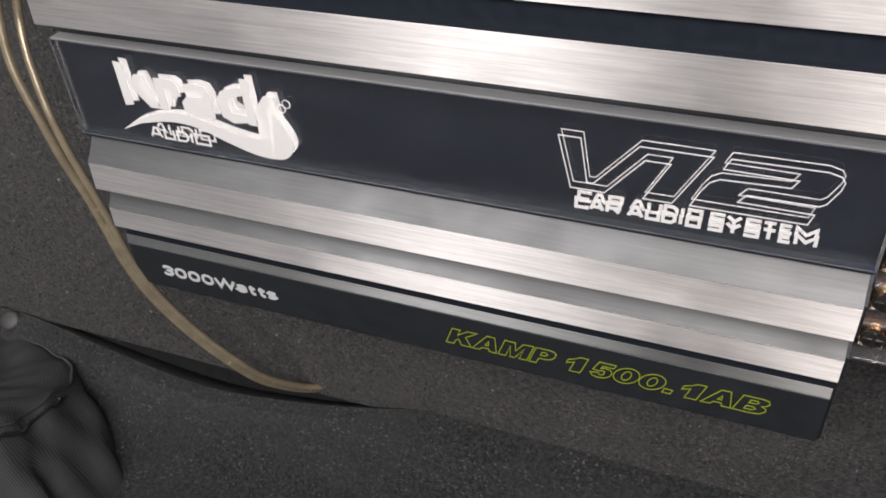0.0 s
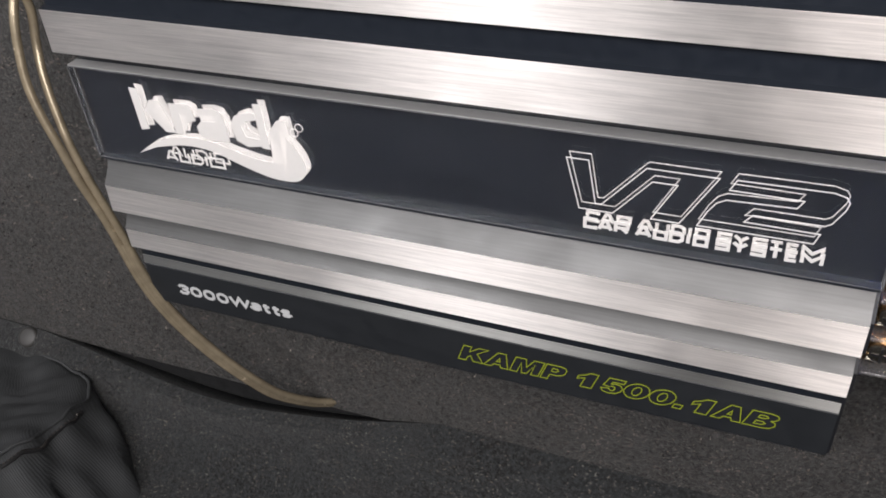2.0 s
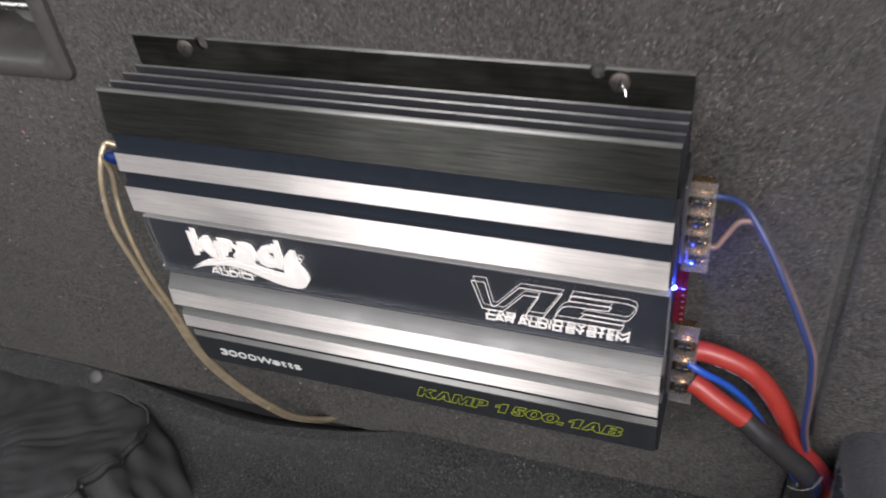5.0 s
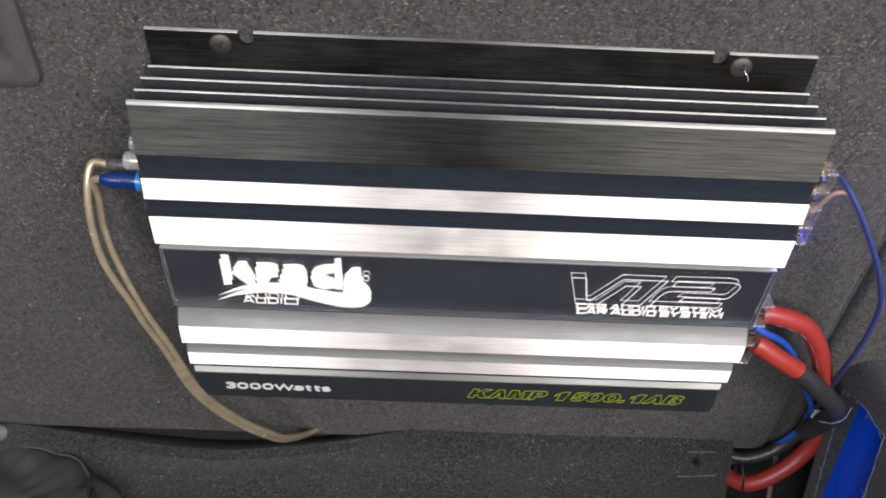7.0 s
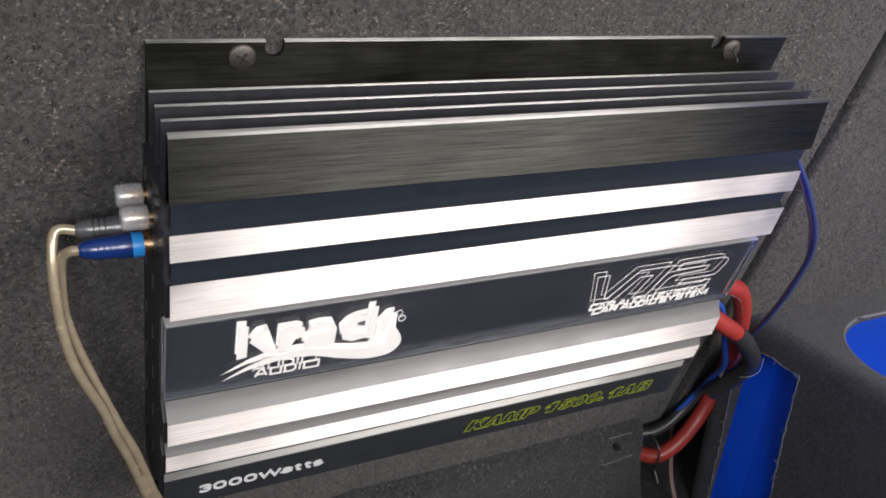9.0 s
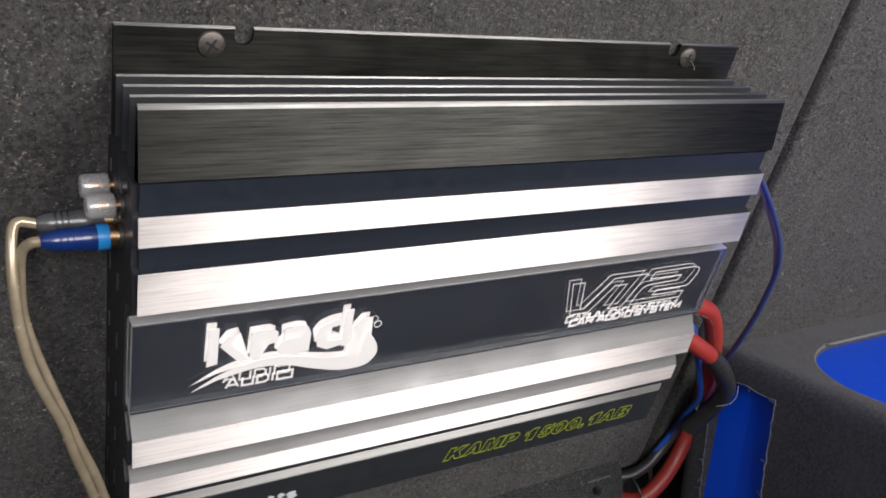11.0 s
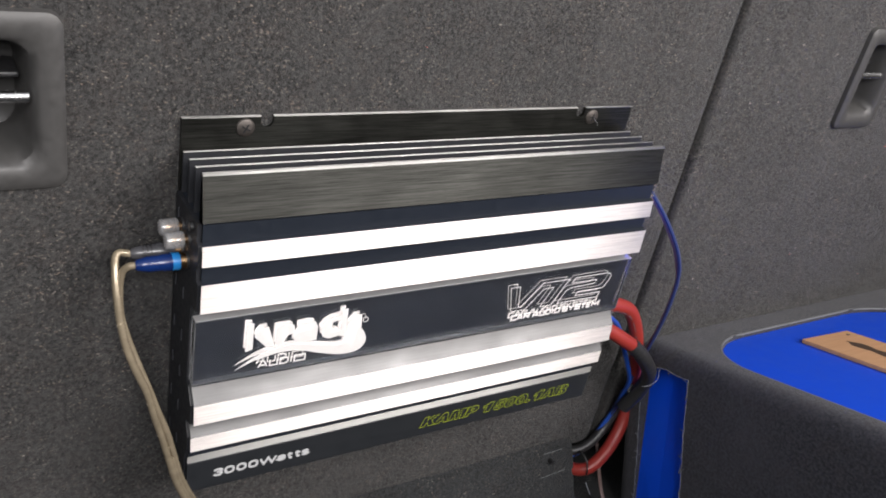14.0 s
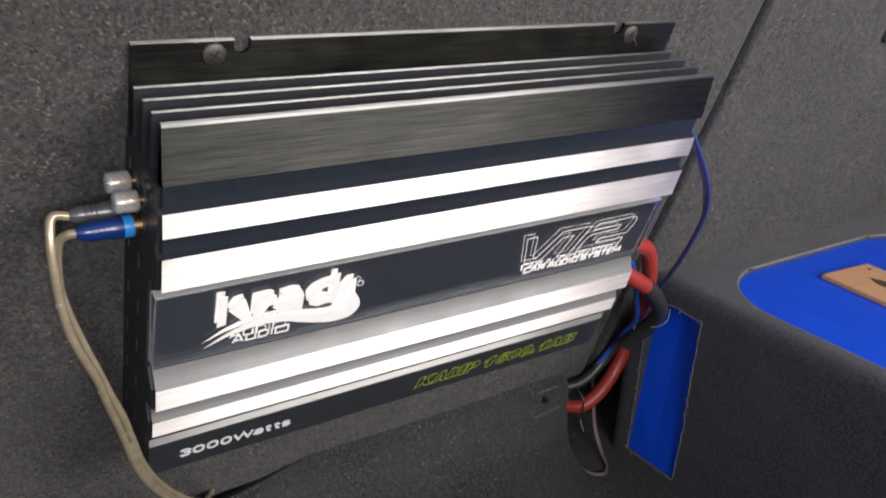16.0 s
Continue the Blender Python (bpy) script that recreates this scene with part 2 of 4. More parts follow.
def box(lo, hi, bevel=0.0, segs=2, bm=None):
    bm = bm or bmesh.new()
    c = [(a + b) / 2 for a, b in zip(lo, hi)]
    s = [abs(b - a) for a, b in zip(lo, hi)]
    made = bmesh.ops.create_cube(bm, size=1, matrix=Matrix.LocRotScale(c, None, s))
    if bevel:
        edges = {e for v in made["verts"] for e in v.link_edges}
        bmesh.ops.bevel(bm, geom=list(edges), offset=bevel, segments=segs, affect="EDGES", profile=0.5)
    return bm


def rod(a, b, r, n=16, r2=None, bevel=0.0, bm=None):
    bm = bm or bmesh.new()
    a, b = Vector(a), Vector(b)
    q = (b - a).to_track_quat("Z", "Y")
    made = bmesh.ops.create_cone(bm, cap_ends=True, segments=n, radius1=r, radius2=r if r2 is None else r2, depth=(b - a).length,
                                 matrix=Matrix.LocRotScale((a + b) / 2, q, None))
    if bevel:
        edges = [e for e in {e for v in made["verts"] for e in v.link_edges} if any(len(f.verts) > 4 for f in e.link_faces)]
        bmesh.ops.bevel(bm, geom=edges, offset=bevel, segments=2, affect="EDGES", profile=0.5)
    return bm


def extruded(profile, x0, x1, bevel=0.0):
    """A closed outline of (y, z), run along x, with a UV map along its length."""
    bm = bmesh.new()
    uv = bm.loops.layers.uv.new("UVMap")
    a = [bm.verts.new((x0, y, z)) for y, z in profile]
    b = [bm.verts.new((x1, y, z)) for y, z in profile]
    n = len(profile)
    for i in range(n):
        bm.faces.new((a[i], a[(i + 1) % n], b[(i + 1) % n], b[i]))
    bm.faces.new(a[::-1])
    bm.faces.new(b)
    if bevel:
        bmesh.ops.bevel(bm, geom=[e for e in bm.edges if abs(e.verts[0].co.x - e.verts[1].co.x) > 1e-6], offset=bevel, segments=2, affect="EDGES", profile=0.5)
    bm.normal_update()
    for f in bm.faces:
        for l in f.loops:
            l[uv].uv = (l.vert.co.z + l.vert.co.y, l.vert.co.x)
    return bm


def slat(p, q, thick, x0, x1):
    """A thin plate whose face runs from p to q in (y, z), built out to the front."""
    d = Vector((q[0] - p[0], q[1] - p[1])).normalized()
    n = Vector((d.y, -d.x)) * thick
    if n.x > 0:
        n = -n
    return extruded([p, q, (q[0] + n.x, q[1] + n.y), (p[0] + n.x, p[1] + n.y)], x0, x1)


def smooth_path(points, steps=10):
    pts = [Vector(p) for p in points]
    pts = [2 * pts[0] - pts[1]] + pts + [2 * pts[-1] - pts[-2]]
    out = []
    for i in range(1, len(pts) - 2):
        p0, p1, p2, p3 = pts[i - 1:i + 3]
        for k in range(steps):
            t = k / steps
            out.append(0.5 * (2 * p1 + (p2 - p0) * t + (2 * p0 - 5 * p1 + 4 * p2 - p3) * t * t + (3 * p1 - p0 - 3 * p2 + p3) * t ** 3))
    out.append(pts[-2])
    return out


def tube(points, r, n=12, steps=10, wobble=0.0, seed=3):
    rng = random.Random(seed)
    path = smooth_path(points, steps)
    bm = bmesh.new()
    rings, side = [], None
    for i, p in enumerate(path):
        d = (path[min(i + 1, len(path) - 1)] - path[max(i - 1, 0)]).normalized()
        if side is None:
            side = d.orthogonal().normalized()
        side = (side - d * side.dot(d)).normalized()
        up = d.cross(side)
        rr = r * (1 + wobble * rng.uniform(-1, 1))
        rings.append([bm.verts.new(p + (side * math.cos(2 * math.pi * k / n) + up * math.sin(2 * math.pi * k / n)) * rr) for k in range(n)])
    for a, b in zip(rings, rings[1:]):
        for k in range(n):
            bm.faces.new((a[k], a[(k + 1) % n], b[(k + 1) % n], b[k]))
    bm.faces.new(rings[0][::-1])
    bm.faces.new(rings[-1])
    return bm


def slab_of(outline, y0, y1):
    """An outline of (x, z) given depth from y0 to y1."""
    bm = bmesh.new()
    a = [bm.verts.new((x, y0, z)) for x, z in outline]
    b = [bm.verts.new((x, y1, z)) for x, z in outline]
    n = len(outline)
    for i in range(n):
        bm.faces.new((a[i], a[(i + 1) % n], b[(i + 1) % n], b[i]))
    bm.faces.new(a[::-1])
    bm.faces.new(b)
    bmesh.ops.triangulate(bm, faces=[f for f in bm.faces if len(f.verts) > 4])
    return bm


def stroke(outline, width, y0, y1):
    """A line of the given width round a closed outline of (x, z)."""
    bm = bmesh.new()
    n = len(outline)
    pts = [Vector(p) for p in outline]
    rings = []
    for i in range(n):
        a, b = (pts[i] - pts[i - 1]).normalized(), (pts[(i + 1) % n] - pts[i]).normalized()
        m = Vector((-(a.y + b.y), a.x + b.x))
        m = m.normalized() if m.length > 1e-6 else Vector((-a.y, a.x))
        k = width / 2 / max(0.45, m.dot(Vector((-a.y, a.x))))
        rings.append([bm.verts.new((*c[:1], y, c[1])) for c, y in ((pts[i] + m * k, y0), (pts[i] - m * k, y0), (pts[i] - m * k, y1), (pts[i] + m * k, y1))])
    for i in range(n):
        a, b = rings[i], rings[(i + 1) % n]
        for j in range(4):
            bm.faces.new((a[j], a[(j + 1) % 4], b[(j + 1) % 4], b[j]))
    return bm


# ---------------- the boot: seats, floor, sides ----------------


def seat_back(name, x0, x1, z1, label):
    """A slab of padded board, gently swollen, with rolled edges."""
    bm = bmesh.new()
    nx, nz = max(8, int((x1 - x0) / 0.02)), 36
    r = 0.0055

    def roll(u, a, b):
        return max(0.0, 1 - min(u - a, b - u) / r)

    grid = []
    xs = [x0 + (x1 - x0) * i / nx for i in range(nx + 1)]
    xs = sorted(set(xs + [x0 + r * k / 4 for k in range(1, 5)] + [x1 - r * k / 4 for k in range(1, 5)]))
    zs = sorted(set([z1 * i / nz for i in range(nz + 1)] + [r * k / 4 for k in range(1, 5)] + [z1 - r * k / 4 for k in range(1, 5)]))
    for x in xs:
        col = []
        for z in zs:
            k = max(roll(x, x0, x1), roll(z, 0, z1))
            y = r * (1 - math.sqrt(max(0, 1 - k * k))) if k else 0
            y += 0.0012 + 0.0012 * noise.noise(Vector((x * 9, z * 9, 1.3)))
            col.append(bm.verts.new((x, y, z)))
        grid.append(col)
    for a, b in zip(grid, grid[1:]):
        for j in range(len(zs) - 1):
            bm.faces.new((a[j], b[j], b[j + 1], a[j + 1]))
    rim = [e for e in bm.edges if e.is_boundary]
    made = bmesh.ops.extrude_edge_only(bm, edges=rim)
    for v in made["geom"]:
        if isinstance(v, bmesh.types.BMVert):
            v.co.y = 0.09
    bmesh.ops.holes_fill(bm, edges=[e for e in bm.edges if e.is_boundary], sides=0)
    return solid(name, bm, SEAT_CARPET, SEAT, 60, label=label, category="seat back", kind="structure")


HANDLE = (-0.148, -0.0575, 0.3225, 0.4170)
HANDLE_2 = (0.5832, 0.6390, 0.3335, 0.4270)
wide = seat_back("seat_back_wide", -0.85, 0.4155, 0.64, "dark grey felt-carpeted back of the wide folded rear seat")
narrow = seat_back("seat_back_narrow", 0.4205, 1.05, 0.64, "dark grey felt-carpeted back of the narrow rear seat")


def cut_with(ob, bm):
    """Takes a shape away from a mesh."""
    c = new("cutter", mesh_of(bm, "cutter", BLACK_PLASTIC))
    bpy.context.view_layer.update()
    c.matrix_world = ob.matrix_world
    mod = ob.modifiers.new("opening", "BOOLEAN")
    mod.object, mod.solver = c, "EXACT"
    bpy.context.view_layer.update()
    done = bpy.data.meshes.new_from_object(ob.evaluated_get(bpy.context.evaluated_depsgraph_get()))
    ob.modifiers.clear()
    ob.data = done
    bpy.data.objects.remove(c)


def cut(ob, lo, hi):
    """An opening through a seat back."""
    cut_with(ob, box(lo, hi, 0.012, 4))


def strip_sheet(name, rows, mat, label, thick=0.004, kind="structure", category="", m=None):
    """A sheet through rows of points, thickened."""
    bm = bmesh.new()
    grid = [[bm.verts.new(p) for p in row] for row in rows]
    for a, b in zip(grid, grid[1:]):
        for j in range(len(a) - 1):
            bm.faces.new((a[j], a[j + 1], b[j + 1], b[j]))
    bmesh.ops.recalc_face_normals(bm, faces=bm.faces)
    bmesh.ops.solidify(bm, geom=bm.faces[:], thickness=thick)
    return solid(name, bm, mat, m, 50, label=label, category=category, kind=kind)


# filler strip added so the gap's shade reads dark grey, not black
solid("seam_filler", box((0.408, 0.0075, 0.0), (0.428, 0.0200, 0.63)), FLOOR_CARPET, SEAT, label="dark felt filler added in the gap between the two seat backs", category="trim", kind="structure")
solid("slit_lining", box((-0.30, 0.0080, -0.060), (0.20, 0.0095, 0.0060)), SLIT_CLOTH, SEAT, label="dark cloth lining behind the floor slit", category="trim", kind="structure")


def floor_y(x):
    """How far the floor carpet's back edge bows away from the seat: a slit where the cable dips in."""
    u = (x + 0.175) / 0.315
    return 0.0165 * math.sin(math.pi * u ** 1.1) ** 1.05 if 0 < u < 1 else 0.0


FLOOR_Z = -0.072


def floor_lip(x):
    s = floor_y(x)
    return 0.0115 - 0.9 * s if x > 0.12 else 0.004 - 0.9 * s + 0.0075 * max(0, min(1, x / 0.12))


rows = []
n = 70
for i in range(n + 1):
    x = -0.95 + (0.386 + 0.95) * i / n
    s = floor_y(x)
    w = 0.0018 * noise.noise(Vector((x * 14, 0.3, 0)))
    lip = floor_lip(x)
    prof = [(0.040, lip - 0.06), (0.010, lip - 0.006), (-0.003 - s * 0.3, lip), (-0.007 - s * 0.3, lip - 0.003), (-0.010, lip - 0.014), (-0.014, -0.038), (-0.020, -0.054), (-0.034, -0.065), (-0.06, FLOOR_Z)]
    prof += [(-0.1 - 0.1 * k, FLOOR_Z + 0.0015 * noise.noise(Vector((x * 8, k, 2)))) for k in range(9)]
    rows.append([(x, y + w, z) for y, z in prof])
strip_sheet("floor", rows, FLOOR_CARPET, "dark grey carpet lining of the boot floor", 0.003, category="floor")
# the lower floor beside the loudspeaker box
rows = [[(x, y, FLOOR_Z - 0.004 + 0.001 * noise.noise(Vector((x * 9, y * 9, 4)))) for y in [0.14 - 0.03 * k for k in range(38)]] for x in [0.30 + 0.05 * k for k in range(17)]]
strip_sheet("floor_recess", rows, FLOOR_CARPET, "dark grey carpet in the recess beside the loudspeaker box", 0.003, category="floor")
# slab added below the carpet to block stray light in the floor slit
solid("floor_under", box((-0.99, -1.1, -0.092), (1.14, 0.25, -0.084)), BLACK_PLASTIC, label="unseen black slab added under the boot floor to stop light leaking", category="floor", kind="structure")
# slab added out of view so no light leaks under the seats
solid("seat_light_stop", box((-0.99, 0.0915, -0.16), (1.14, 0.100, 0.66)), BLACK_PLASTIC, SEAT, label="unseen black slab added behind the seat backs to stop light leaking", category="wall", kind="structure")
solid("side_trim_left", box((-0.99, -1.1, -0.08), (-0.95, 0.2, 0.62), 0.008), SEAT_CARPET, label="dark carpeted side trim of the boot", category="wall", kind="structure")
solid("side_trim_right", box((1.1, -1.1, -0.08), (1.14, 0.2, 0.62), 0.008), SEAT_CARPET, label="dark carpeted side trim of the boot", category="wall", kind="structure")

# unseen block added to keep low light off the lower seat
solid("sill_shade_block", box((-0.99, -1.14, -0.08), (1.14, -1.1015, 0.35), 0.010, 3), BLACK_PLASTIC, label="unseen black block behind the boot floor, added to shade the lower seat", category="wall", kind="structure")

# ---------------- latch handles in the seats ----------------


def rounded(x0, x1, z0, z1, r, steps=5):
    pts = []
    for cx, cz, a in ((x1 - r, z1 - r, 0), (x0 + r, z1 - r, 90), (x0 + r, z0 + r, 180), (x1 - r, z0 + r, 270)):
        pts += [(cx + r * math.cos(radians(a + 90 * k / steps)), cz + r * math.sin(radians(a + 90 * k / steps))) for k in range(steps + 1)]
    return pts


def latch(seat, x0, x1, z0, z1, slim=1.0):
    cut(seat, (x0 + 0.008 * slim, -0.02, z0 + 0.008), (x1 - 0.008 * slim, 0.0450, z1 - 0.008))
    t = thing("seat_latch", SEAT, "dark grey plastic seat latch recess with a steel bar", "latch", "seat latches")
    # bezel and bowl: rings from the outer rim inwards
    rings = [(0.0, 0.0025, 0.008), (0.0008, -0.0025, 0.008), (0.004, -0.0045, 0.009), (0.012, -0.0040, 0.010), (0.0150, -0.0010, 0.012), (0.0170, 0.010, 0.013), (0.0200, 0.036, 0.013), (0.0260, 0.040, 0.010)]
    bm = bmesh.new()
    loops = [[bm.verts.new((x, y, z)) for x, z in rounded(x0 + d * slim, x1 - d * slim, z0 + d, z1 - d, r * slim)] for d, y, r in rings]
    for a, b in zip(loops, loops[1:]):
        for k in range(len(a)):
            bm.faces.new((a[k], a[(k + 1) % len(a)], b[(k + 1) % len(a)], b[k]))
    bm.faces.new(loops[-1])
    part("bezel", bm, GREY_PLASTIC, t, smooth=40)
    zc = z0 + 0.049
    part("latch_bar", rod((x0 + 0.017 * slim, 0.004 * slim, zc), (x1 - 0.017 * slim, 0.004 * slim, zc), 0.0032, 16), STEEL_BRIGHT, t, "bright steel bar", 40)
    part("shelf", box((x0 + 0.0195 * slim, 0.014, zc + 0.006), (x1 - 0.0195 * slim, 0.0385, zc + 0.009), 0.001), BLACK_PLASTIC, t)
    return t


STEEL_BRIGHT = plain("bright_steel", (0.72, 0.72, 0.72), 0.25, 1.0, 0.08, 300)
latch(wide, *HANDLE)
latch(narrow, *HANDLE_2, 0.7)

# ---------------- the amplifier ----------------
L = 0.330
amp = thing("amplifier", SEAT, "black and brushed-silver car amplifier screwed to the carpeted seat back", "amplifier")
BODY = [(-0.0415, 0.318), (-0.0480, 0.3195), (-0.0468, 0.3185), (-0.0470, 0.3073), (-0.0500, 0.3067), (-0.0516, 0.2948), (-0.0490, 0.2944), (-0.0492, 0.2840),
        (-0.0524, 0.2834), (-0.0532, 0.2652), (-0.0440, 0.2645), (-0.0425, 0.2630), (-0.0416, 0.2610), (-0.0416, 0.2075), (-0.0446, 0.2068), (-0.0520, 0.1967), (-0.0530, 0.1830),
        (-0.0460, 0.1822), (-0.0440, 0.1780), (-0.0495, 0.1693), (-0.0498, 0.1588), (-0.0460, 0.1584), (-0.0452, 0.1504), (-0.0455, 0.1190), (-0.0420, 0.1160),
        (-0.0025, 0.1160), (-0.0025, 0.3180)]
part("heatsink", extruded(BODY, 0.001, L - 0.001), BLACK_ANODISED, amp)
part("top_panel", extruded([(-0.0442, 0.3467), (-0.0492, 0.3205), (-0.0455, 0.3185), (-0.0425, 0.3182), (-0.0425, 0.3467)], 0, L), DARK_BRUSHED, amp, "dark brushed aluminium panel")
part("panel_edge", extruded([(-0.0446, 0.3462), (-0.0442, 0.3476), (-0.0424, 0.3476), (-0.0424, 0.3468), (-0.0440, 0.3468)], 0, L), EDGE_METAL, amp, "bare bright edge")
for y, top in ((-0.0315, 0.3452), (-0.0200, 0.3440), (-0.0075, 0.3425)):
    fin = part("fin", extruded([(y - 0.0006, 0.318), (y + 0.0006, 0.318), (y + 0.0006, top), (y - 0.0006, top)], 0.0, L), PLATE_BLACK, amp)
    part("fin_edge", extruded([(y - 0.0006, top + 0.0001), (y + 0.0006, top + 0.0001), (y + 0.0004, top + 0.0006), (y - 0.0004, top + 0.0006)], 0.0, L), EDGE_METAL, fin, "bare bright edge")
# flange with two open screw slots
SLOTS = [(0.0452, 0.0528), (0.2785, 0.2860)]
FLANGE_TOP, SLOT_LOW = 0.3600, 0.3535
def flange_mesh():
    """A plate in upright strips, lower where a slot is cut down from its top edge."""
    tops = [(0.0, FLANGE_TOP)]
    for a, b in SLOTS:
        c, r = (a + b) / 2, (b - a) / 2
        tops += [(a - 0.00002, FLANGE_TOP)] + [(c - r * math.cos(radians(k)), SLOT_LOW + r - r * math.sin(radians(k))) for k in range(0, 181, 20)] + [(b + 0.00002, FLANGE_TOP)]
    tops.append((L, FLANGE_TOP))
    bm = bmesh.new()
    cols = [[bm.verts.new((x, y, z)) for y, z in ((-0.0020, 0.305), (-0.0020, top), (0.0, top), (0.0, 0.305))] for x, top in tops]
    for a, b in zip(cols, cols[1:]):
        for k in range(4):
            bm.faces.new((a[k], a[(k + 1) % 4], b[(k + 1) % 4], b[k]))
    bm.faces.new(cols[0])
    bm.faces.new(cols[-1][::-1])
    return bm


bm = flange_mesh()
uv = bm.loops.layers.uv.new("UVMap")
for f in bm.faces:
    for l in f.loops:
        l[uv].uv = (l.vert.co.z, l.vert.co.x)
part("mounting_flange", bm, FLANGE_BLACK, amp, "black brushed flange with two open slots")
for a, b in ((0, SLOTS[0][0]), (SLOTS[0][1], SLOTS[1][0]), (SLOTS[1][1], L)):
    part("flange_edge", extruded([(-0.0021, 0.3600), (-0.0002, 0.3600), (-0.0002, 0.3606), (-0.0021, 0.3606)], a, b), EDGE_METAL, amp, "bare bright edge")
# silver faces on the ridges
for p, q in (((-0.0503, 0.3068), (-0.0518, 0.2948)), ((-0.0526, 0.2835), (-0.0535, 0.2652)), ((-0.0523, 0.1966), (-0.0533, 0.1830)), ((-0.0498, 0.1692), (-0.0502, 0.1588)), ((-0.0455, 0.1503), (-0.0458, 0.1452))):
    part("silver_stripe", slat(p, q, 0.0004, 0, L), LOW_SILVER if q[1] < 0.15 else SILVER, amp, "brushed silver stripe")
def cove(p, q, hollow, thick, x0, x1):
    """A hollowed slope from p to q in (y, z)."""
    d = Vector((q[0] - p[0], q[1] - p[1]))
    n = Vector((d.y, -d.x)).normalized()
    n = n if n.x < 0 else -n
    face = [Vector(p) + d * (k / 8) - n * hollow * math.sin(math.pi * k / 8) for k in range(9)]
    return extruded([tuple(v + n * thick) for v in face] + [tuple(v) for v in face[::-1]], x0, x1)


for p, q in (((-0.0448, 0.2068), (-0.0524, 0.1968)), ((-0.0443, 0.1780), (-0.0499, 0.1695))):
    part("chamfer", cove(p, q, 0.0003, 0.0006, 0, L), DIMMED_SATIN, amp, "satin hollowed chamfer, dim reflection painted in grey", 30)
part("lower_panel", extruded([(-0.0458, 0.1450), (-0.0463, 0.1446), (-0.0461, 0.1200), (-0.0448, 0.1182), (-0.0440, 0.1450)], 0, L), LOW_PANEL, amp, "black brushed lower panel")
# ends
for x0, x1 in ((-0.0015, 0.001), (L - 0.001, L + 0.0015)):
    prof = [(y + 0.0016, z) for y, z in BODY]
    prof[-2:] = [(-0.003, 0.1175), (-0.003, 0.3165)]
    part("end_plate", extruded(prof, x0, x1), PLATE_BLACK, amp)
for z in (0.306, 0.262, 0.232, 0.205, 0.178, 0.150, 0.130):
    for y in (-0.010, -0.026):
        part("vent_slot", box((-0.0021, y - 0.0004, z - 0.004), (-0.0014, y + 0.0003, z + 0.004)), SLOT_EDGE, amp, "thin pale slot edge")
for y, z in ((-0.036, 0.312), (-0.036, 0.128)):
    part("end_screw", rod((-0.0035, y, z), (-0.0010, y, z), 0.0028, 14, 0.0030, 0.0005), BLACK_PLASTIC, amp)

FROSTED = plain("pale_acrylic_edge", (0.10, 0.103, 0.106), 0.25, 0, 0.6, 60)
# clear front plate, printed on both faces
FRONT, BACK = -0.0487, -0.0422
part("backing", box((0.0005, -0.0419, 0.2085), (L - 0.0005, -0.0415, 0.2600)), GLOSS_BLACK, amp, "gloss black backing strip")
plate = part("clear_plate", box((-0.0008, FRONT, 0.2105), (L + 0.0008, BACK, 0.2562)), ACRYLIC, amp, "clear acrylic plate with white print")
plate.visible_shadow = False
part("polished_edge", box((-0.0006, FRONT + 0.0004, 0.2563), (L + 0.0006, BACK - 0.0002, 0.2568)), CLEAR_EDGE, plate, "pale polished upper edge").visible_shadow = False
for x in (-0.0008, L + 0.0008):
    end = part("polished_edge", box((x - 0.0003, FRONT + 0.0003, 0.2110), (x + 0.0003, BACK - 0.0003, 0.2560)), CLEAR_END, plate, "clear polished end")
    end.visible_shadow = False
    for y in (FRONT, BACK - 0.0003):
        part("edge_line", box((x - 0.0003, y - 0.0001, 0.2107), (x + 0.0003, y + 0.0003, 0.2562)), FROSTED, end, "pale edge line")
for y, z in ((FRONT, 0.2562), (FRONT, 0.2107), (BACK - 0.0003, 0.2562)):
    part("edge_line", box((-0.0008, y - 0.0001, z - 0.0002), (L + 0.0008, y + 0.0002, z + 0.0002)), FROSTED, plate, "pale edge line")
V_ONE = [(0.2208, 0.2460), (0.2259, 0.2249), (0.2383, 0.2249), (0.2515, 0.2408), (0.2601, 0.2408), (0.2520, 0.2251), (0.2620, 0.2251), (0.2735, 0.2460), (0.2492, 0.2460), (0.2340, 0.2280), (0.2318, 0.2280), (0.2288, 0.2460)]
TWO = [(0.2771, 0.2420), (0.2791, 0.2463), (0.3090, 0.2466), (0.3130, 0.2455), (0.3142, 0.2435), (0.3136, 0.2405), (0.3105, 0.2345), (0.3085, 0.2332), (0.2858, 0.2332), (0.2834, 0.2300), (0.3078, 0.2297), (0.3064, 0.2254), (0.2681, 0.2254), (0.2710, 0.2320), (0.2735, 0.2360), (0.2766, 0.2378), (0.2990, 0.2386), (0.3008, 0.2418)]
